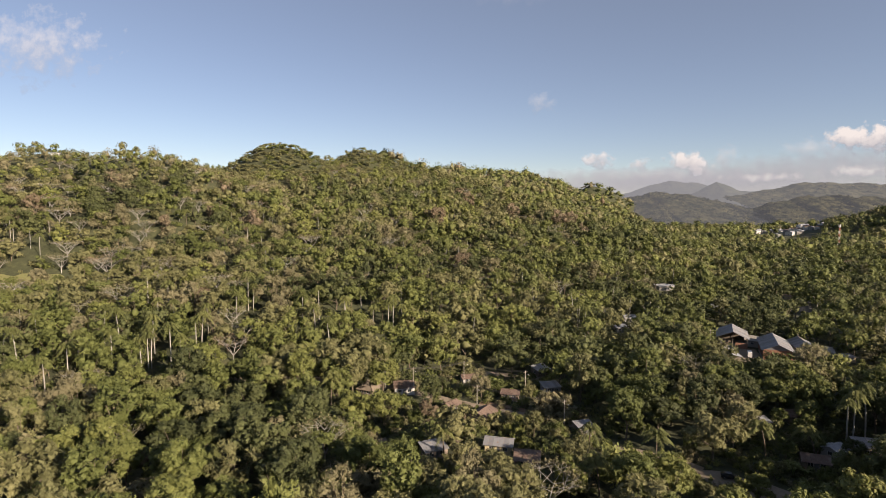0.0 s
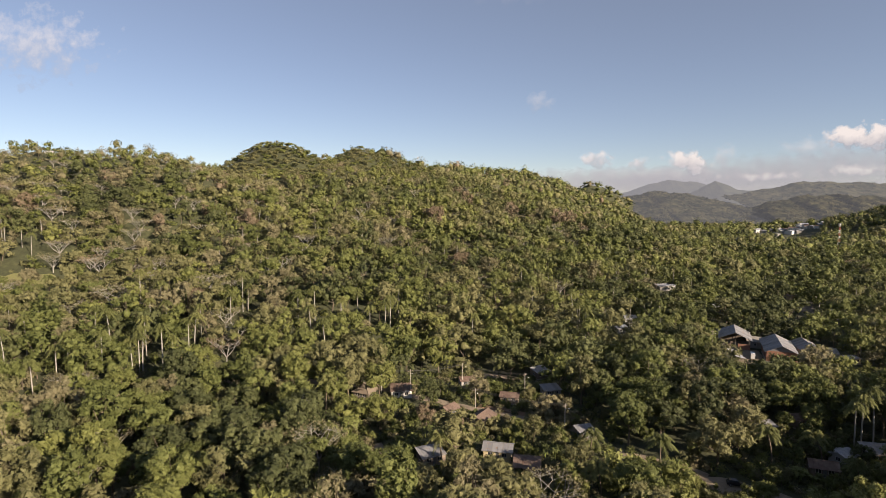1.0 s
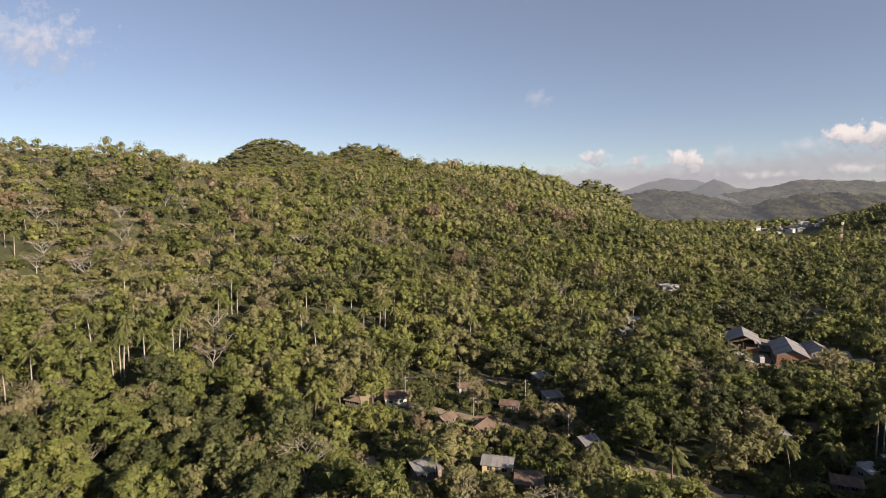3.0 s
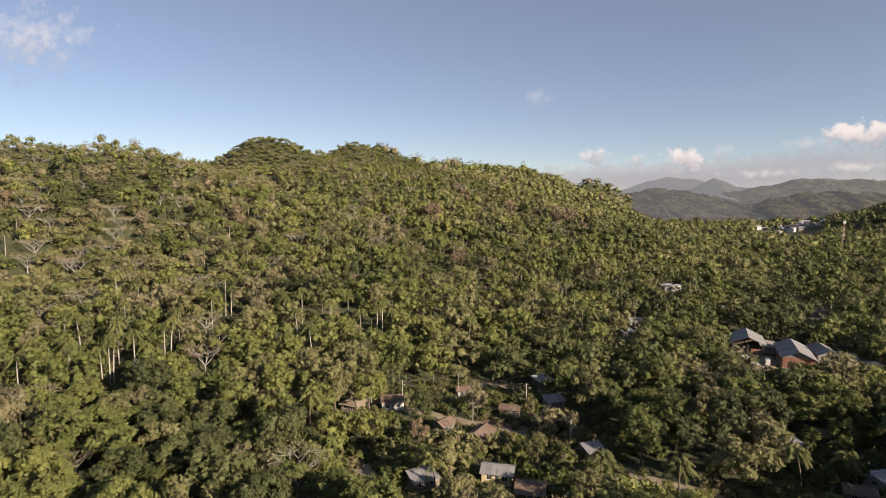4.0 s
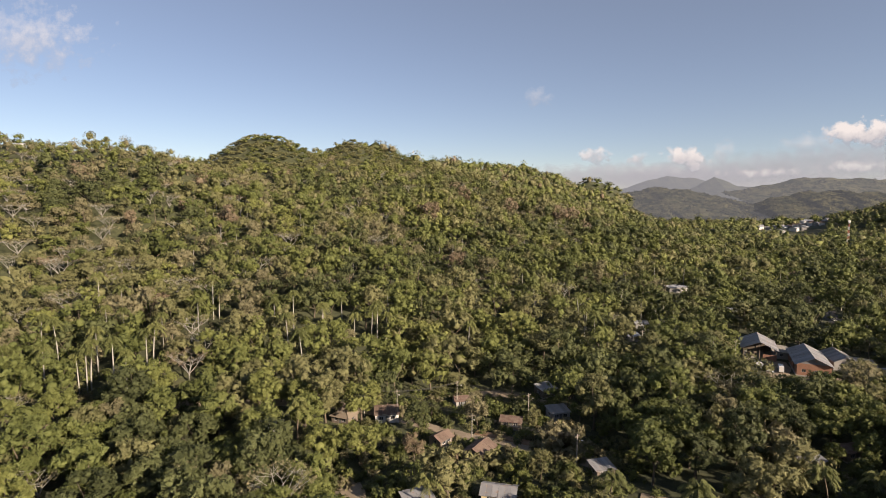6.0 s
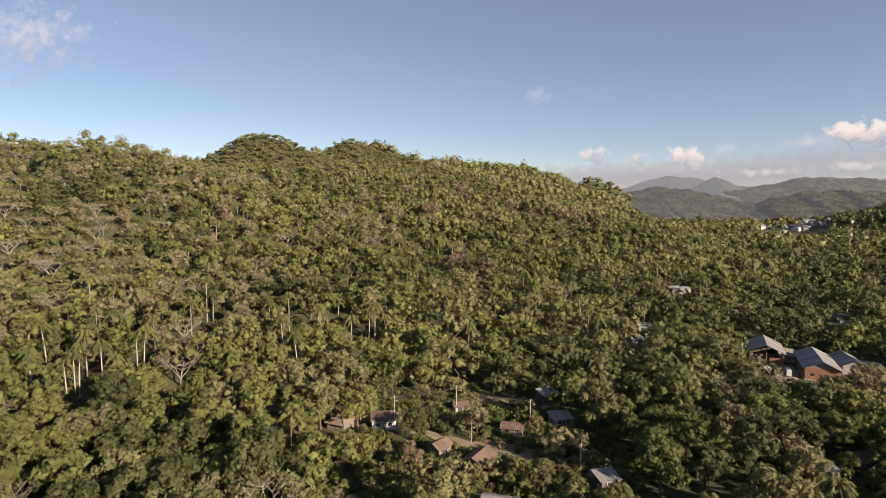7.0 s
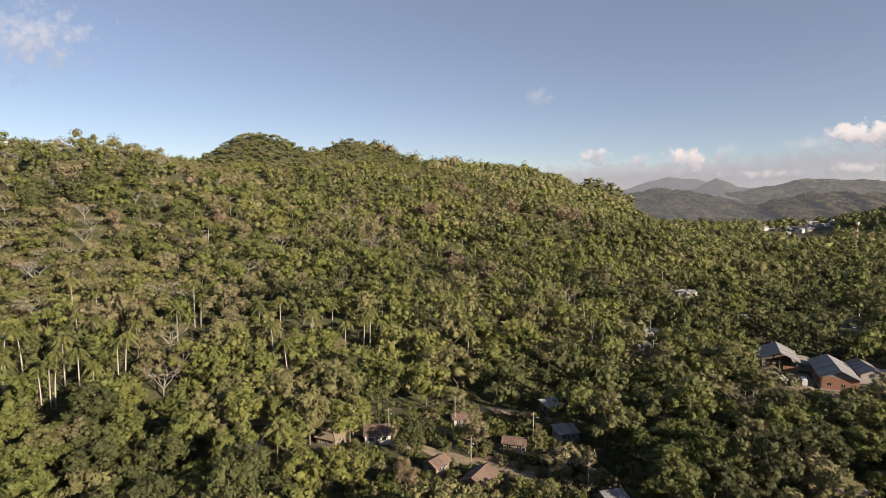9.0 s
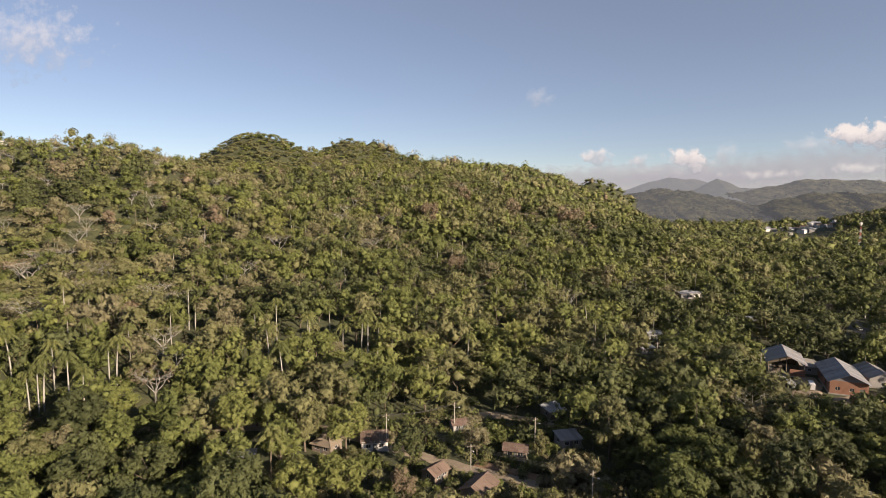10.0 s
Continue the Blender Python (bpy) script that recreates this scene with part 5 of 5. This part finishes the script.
def single_palm(kind, variant, x, y, turn, size):
    key = (kind, variant)
    m = pose(x, y, ground_z(x, y) - 0.1, 0, 0, math.degrees(turn))
    if key not in palm_stock:
        crown, wood, cap = (ROYAL if kind == "royal" else COCO)[variant]
        top = new(kind + "_palm" if kind == "royal" else "coconut_palm")
        tagged(top, "tall royal palm with a smooth pale trunk" if kind == "royal" else "coconut palm with long drooping yellow-green fronds", "palm tree", "palms of the valley")
        part("crown", tri_mesh("crown", crown[0], crown[1], [LEAF_PALM], None, np.full(len(crown[1]), 2.0)), None, top)
        part("trunk", tri_mesh("trunk", *wood, [BARK_PALE if kind == "royal" else BARK]), None, top)
        part("crownshaft", tri_mesh("crownshaft", *cap, [SHAFT]), None, top)
        palm_stock[key] = top
        top.matrix_world = m @ Matrix.Diagonal((size, size, size, 1))
        return
    ob = copy_thing(palm_stock[key], m)
    ob.scale = (size, size, size)


# zones where trees are capped so the view and the sun reach the village
CLEAR += [(-106, 199, 9, 0, 4.0), (-99, 211, 7, 0, 4.0), (-226, 286, 12, 0, 2.2), (-206, 287, 12, 0, 2.0), (-186, 280, 10, 0, 2.2), (14, 193, 29, 0, 6.0), (42, 172, 14, 0, 6.0), (140, 236, 20, 0, 6.0), (100, 147, 24, 0, 6.5), (66, 140, 9, 0, 5.0), (33, 157, 15, 0, 5.5), (158, 220, 24, 0, 6.0), (-14, 160, 16, 0, 5.0), (-27, 167, 11, 0, 8.0), (6, 172, 22, 0, 5.5), (46, 148, 9, 0, 5.5), (20, 160, 12, 0, 5.5)]
# palms that stand out
ROYAL_AT = [(-112.7, 203), (-110.3, 203.4), (-110, 205), (-102.3, 204.5), (-99.5, 206.5), (-98.5, 217.6), (-96.5, 218), (-90.6, 255.4), (-88.4, 255.8), (-64, 250), (-25, 249),
            (-22.8, 249.5), (-19.6, 252.7), (-45, 251), (-130.5, 220), (-138, 257), (-135.7, 184.4), (-136, 203), (-156, 199), (68, 261), (117.3, 156), (120, 157), (124.3, 158)]
COCO_AT = [(-56.4, 133.3), (39.6, 146.3), (54.2, 136), (101.5, 146), (0.3, 145.5), (135, 182.3), (5, 247), (37.5, 127.6), (-37, 178), (98, 128), (88, 146)]
# growth capped on the camera side so the palm trunks show
CLEAR += [(x, y, 3.0, 19, 3.2) for x, y in ROYAL_AT] + [(x, y, 2.5, 14, 2.6) for x, y in COCO_AT]
for i, (x, y) in enumerate(ROYAL_AT):
    single_palm("royal", i % 4, x, y, i * 1.3, 0.92 + 0.05 * (i % 4))
for i, (x, y) in enumerate(COCO_AT):
    single_palm("coconut", i % 3, x, y, i * 1.9, 0.95 + 0.05 * (i % 3))

# big trees that stand out: x, y, kind, leaf, size
BIG = [(43.6, 246, "spreading", OLIVE, 1.35), (103, 235, "dense", DARK, 1.75), (73, 194, "lumpy", GREEN, 1.55), (70, 214, "spreading", GREEN, 0.9), (54, 159, "lumpy", GREEN, 1.3), (64, 158, "spreading", DARK, 1.25), (78, 163, "lumpy", DARK, 1.5), (72, 170, "dense", GREEN, 1.1), (88, 158, "dense", OLIVE, 1.2),
       (81, 178, "dense", OLIVE, 1.2), (96, 187, "dense", GREEN, 1.45), (115, 193, "dense", DARK, 1.5), (144, 212, "dense", OLIVE, 1.4), (128, 203, "lumpy", GREEN, 1.2), (95, 206, "dry", TAN, 1.1), (-95, 133, "lumpy", YELLOW, 1.3), (-77, 129, "lumpy", GREEN, 1.2),
       (-84, 200, "lumpy", YELLOW, 1.15), (-120, 180, "bare", TAN, 1.2), (-45, 148, "dry", TAN, 1.15), (-103, 160, "dense", OLIVE, 1.2), (-68.5, 153, "lumpy", OLIVE, 1.25), (-61.7, 172, "dense", DARK, 1.2), (-85, 136, "lumpy", YELLOW, 1.4), (-52, 143.5, "dry", TAN, 1.25),
       (-28, 165, "lumpy", YELLOW, 1.1), (27, 160, "lumpy", OLIVE, 0.7), (-82, 212.6, "bare", PINK, 1.2), (-180, 296, "bare", PINK, 1.5), (-147, 251, "bare", TAN, 1.5), (-108, 249.5, "dry", PINK, 1.3), (-74, 251, "dry", TAN, 1.35),
       (-4, 187, "dense", DARK, 0.95), (13.8, 193, "dry", TAN, 1.1), (35, 176, "bush", TAN, 2.3), (39.5, 175, "bush", TAN, 2.0), (31.5, 177.5, "bush", TAN, 1.8), (-4.4, 170.5, "dry", PINK, 0.85), (-19.6, 170.5, "dense", YELLOW, 1.1),
       (-182, 322, "bare", TAN, 1.4), (-47, 291, "bare", PINK, 1.15), (-157, 308, "bare", TAN, 1.1), (-209, 302, "bare", TAN, 1.2), (-160, 243, "bare", TAN, 1.1), (-70, 220, "dry", YELLOW, 1.5), (-57, 290, "dry", TAN, 1.3), (-77, 282, "dry", TAN, 1.4),
       (11, 350, "dry", PINK, 1.6), (110, 526, "dry", PINK, 2.0), (122, 532, "dry", PINK, 1.9), (-6, 454, "dry", PINK, 2.0), (68, 539, "dry", PINK, 1.9), (25, 554, "dry", PINK, 1.9),
       (20.8, 199, "dense", GREEN, 0.5), (32, 197, "dry", OLIVE, 0.55), (53.4, 190, "lumpy", DARK, 1.15), (15.6, 168, "bush", OLIVE, 1.2)]
for i, (x, y, kind, slot, size) in enumerate(BIG):
    single_tree(kind, i % len(FINE[kind]), slot, x, y, i * 2.1, size, 1.0)
taken = [(x, y, 0.8 * SPAN[k] * size) for x, y, k, _, size in BIG] + [(x, y, 2.0) for x, y in ROYAL_AT + COCO_AT]

# banana plants in the gardens
for i, (x, y) in enumerate(((-12, 152), (-9, 158), (8, 163), (60, 134), (48, 137), (45, 132), (-3, 164), (30, 150), (122, 228), (112, 221), (-33, 186), (-62, 206), (90, 137), (130, 226))):
    leaf, wood = banana_plant(600 + i % 3)
    top = new("banana_plant")
    top.matrix_world = pose(x, y, ground_z(x, y) - 0.1, 0, 0, i * 47)
    tagged(top, "clump of banana plants with broad green leaves", "plant", "banana plants in the gardens")
    part("leaves", tri_mesh("leaves", leaf[0], leaf[1], [LEAF_GREEN], None, np.full(len(leaf[1]), 2.0)), None, top)
    part("stems", tri_mesh("stems", *wood, [SHAFT]), None, top)

# the woods near the village: the first ones singly, those behind as one thicket
singles = {}
near_woods = Woods()
P, R, _ = crowded(92, 250, 3.4, 0.86, 2.0, 7.0, 0.58)
kind, leaf = choose(P[:, 0], P[:, 1])
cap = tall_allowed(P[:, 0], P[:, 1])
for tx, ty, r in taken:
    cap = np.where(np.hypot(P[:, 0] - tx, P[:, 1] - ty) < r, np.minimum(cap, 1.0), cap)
Z = ground_height(P[:, 0], P[:, 1]) - 0.1
for (x, y), z, k, s, c, r in zip(P, Z, kind, leaf, cap, R):
    if c <= 0.3:
        continue
    name = KINDS[k]
    if r < 2.7:
        name, s = "bush", (s if s != PALM else GREEN)
    turn, tone = rng.uniform(0, 6.28), rng.random()
    size, tall = r / SPAN[name], rng.uniform(0.85, 1.15)
    if name == "palm":
        size = rng.uniform(0.8, 1.05)
    if name in ("bare", "spreading"):
        size = min(size, 1.15)
    full = {"palm": 17, "bush": 4.0, "lumpy": 13.5, "dry": 10.8}.get(name, 11.5) * size * tall
    if full > c:
        if name == "palm" or c < 6:
            name = "bush"
            s = s if s != PALM else GREEN
            size = min(1.1, c / 3.6) * rng.uniform(0.7, 1.0)
        else:
            size *= c / full
    if name == "palm":
        if singles.get("palm", 0) < 150:
            singles["palm"] = singles.get("palm", 0) + 1
            single_palm("royal", int(rng.integers(4)), x, y, turn, size)
        continue
    pick = int(rng.integers(len(FINE[name])))
    ahead = math.hypot(x, y - 50) < 150 and abs(x) < 0.84 * y + 10
    if ahead and singles.get(name, 0) < 240:
        singles[name] = singles.get(name, 0) + 1
        single_tree(name, pick, int(s), x, y, turn, size, tall)
    else:
        lf, wd = (FINE if y < 188 else MID)[name][pick % 3]
        near_woods.add(lf, wd, x, y, z, turn, size, tall, s, PALE if name == "bare" else WOOD, tone)
# low growth where trees are capped, and under the palms
gx0, gy0 = np.meshgrid(np.arange(-150, 135, 3.0), np.arange(130, 262, 3.0))
P = np.stack([gx0.ravel(), gy0.ravel()], 1) + rng.uniform(-1.4, 1.4, (gx0.size, 2))
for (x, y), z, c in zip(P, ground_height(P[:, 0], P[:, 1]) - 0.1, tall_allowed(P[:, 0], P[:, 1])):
    if 0.5 < c < 8 and not (1.9 < c < 2.1 and rng.random() < 0.25):
        lf, wd = MID["bush"][int(rng.integers(3))]
        near_woods.add(lf, wd, x, y, z, rng.uniform(0, 6.28), min(0.85, c / 3.4) * rng.uniform(0.45, 1.0), rng.uniform(0.7, 1.2),
                       (DARK, GREEN, GREEN, OLIVE, YELLOW, TAN)[int(rng.integers(6))], WOOD, rng.random())
near_woods.finish("village_woods", "mixed green and dry broadleaf woods round the village")

# the woods go on over the valley floor south of the village
back_woods = Woods()
gx0, gy0 = np.meshgrid(np.arange(-130, 131, 8.5), np.arange(-60, 92, 8.5))
P = np.stack([gx0.ravel(), gy0.ravel()], 1) + rng.uniform(-4, 4, (gx0.size, 2))
kind, leaf = choose(P[:, 0], P[:, 1])
for (x, y), z, k, s in zip(P, ground_height(P[:, 0], P[:, 1]) - 0.1, kind, leaf):
    name = KINDS[k] if KINDS[k] in HIGH else "dense"
    lf, wd = HIGH[name][int(rng.integers(3))]
    back_woods.add(lf, wd, x, y, z, rng.uniform(0, 6.28), rng.uniform(0.75, 1.2), 1.0, s if s != PALM else GREEN, WOOD, rng.random())
back_woods.finish("valley_woods", "mixed green valley woods in front of the village")

# the woods of the slopes
slope_woods = Woods()
P, R, scrub = crowded(250, 690, 4.2, 0.81, 2.6, 7.3, 0.625)
kind, leaf = choose(P[:, 0], P[:, 1])
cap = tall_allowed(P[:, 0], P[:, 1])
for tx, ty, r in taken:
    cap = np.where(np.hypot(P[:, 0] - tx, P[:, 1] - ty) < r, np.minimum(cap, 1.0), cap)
Z = ground_height(P[:, 0], P[:, 1]) - 0.1
for (x, y), z, k, s, c, r, low in zip(P, Z, kind, leaf, cap, R, scrub):
    if y > 668 and x < -150:
        continue
    name = KINDS[k]
    if name == "palm" and z > 62:
        name = "dense"
    if low or r < 2.9:
        name = "dense" if low else "bush"
        s = (OLIVE, OLIVE, OLIVE, YELLOW, GREEN)[int(rng.integers(5))] if low else s
    turn, tone = rng.uniform(0, 6.28), rng.random()
    size, tall = r / SPAN[name], rng.uniform(0.8, 1.15) * (0.62 if low else 1)
    if z > 70 and not low:
        size *= 1 - 0.32 * min(1, (z - 70) / 30)
    if c < 12:
        if c < 0.8:
            continue
        name, size = "bush", min(1.2, c / 3.6)
    s = s if s != PALM or name == "palm" else GREEN
    if name == "palm":
        lf, wd = ROYAL_MID[int(rng.integers(3))]
        slope_woods.add(lf, wd, x, y, z, turn, rng.uniform(0.85, 1.1), 1, PALM, PALE if rng.random() < 0.7 else WOOD, tone)
        continue
    stock = (MID if y < 390 else HIGH)[name]
    lf, wd = stock[int(rng.integers(len(stock)))]
    slope_woods.add(lf, wd, x, y, z, turn, size, tall, s, PALE if (name == "bare" or rng.random() < 0.12) else WOOD, tone)
slope_woods.finish("hillside_woods", "dense mixed forest with palms and dry trees on the hill")

# the far woods
far_woods = Woods()
for y0, y1, gap, grow in ((690, 1150, 12.0, 1.25), (1150, 1950, 20.0, 1.75)):
    P = scatter(y0, y1, gap, 0.84)
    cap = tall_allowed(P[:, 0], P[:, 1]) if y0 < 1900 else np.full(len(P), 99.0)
    kind, leaf = choose(P[:, 0], P[:, 1])
    leaf = np.where(leaf == PALM, GREEN, leaf)
    Z = ground_height(P[:, 0], P[:, 1]) - 0.4
    crest = np.interp(P[:, 1], [n[1] for n in RIDGE_MAIN[6:]], [n[0] for n in RIDGE_MAIN[6:]])
    for (x, y), z, s, c, edge in zip(P, Z, leaf, cap, crest):
        if c < 12 or x < edge - 70 or (y > 1330 and x > 0.34 * y):
            continue
        lf, wd = FAR[int(rng.integers(6))], NO_WOOD
        far_woods.add(lf, wd, x, y, z, rng.uniform(0, 6.28), grow * rng.uniform(0.6, 1.1) ** 1.5 * 1.35, rng.uniform(0.8, 1.15) / max(1, grow * 0.75), s, WOOD, rng.random())
far_woods.finish("far_woods", "distant unbroken forest over hills and valley floor")

# trees that roughen the far ranges, with the same painted haze glow
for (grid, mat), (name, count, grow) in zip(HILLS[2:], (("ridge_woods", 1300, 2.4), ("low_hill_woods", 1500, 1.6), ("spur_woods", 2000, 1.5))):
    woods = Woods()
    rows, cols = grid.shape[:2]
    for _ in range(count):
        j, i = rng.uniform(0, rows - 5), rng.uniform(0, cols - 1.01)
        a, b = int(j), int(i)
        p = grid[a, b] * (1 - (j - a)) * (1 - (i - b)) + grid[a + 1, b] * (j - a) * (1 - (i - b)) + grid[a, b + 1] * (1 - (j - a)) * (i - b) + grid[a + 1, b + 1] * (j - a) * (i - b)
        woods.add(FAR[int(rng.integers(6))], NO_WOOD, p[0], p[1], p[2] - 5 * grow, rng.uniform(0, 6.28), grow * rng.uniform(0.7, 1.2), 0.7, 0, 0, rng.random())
    woods.finish(name, "distant trees with painted haze covering a far range", [mat])
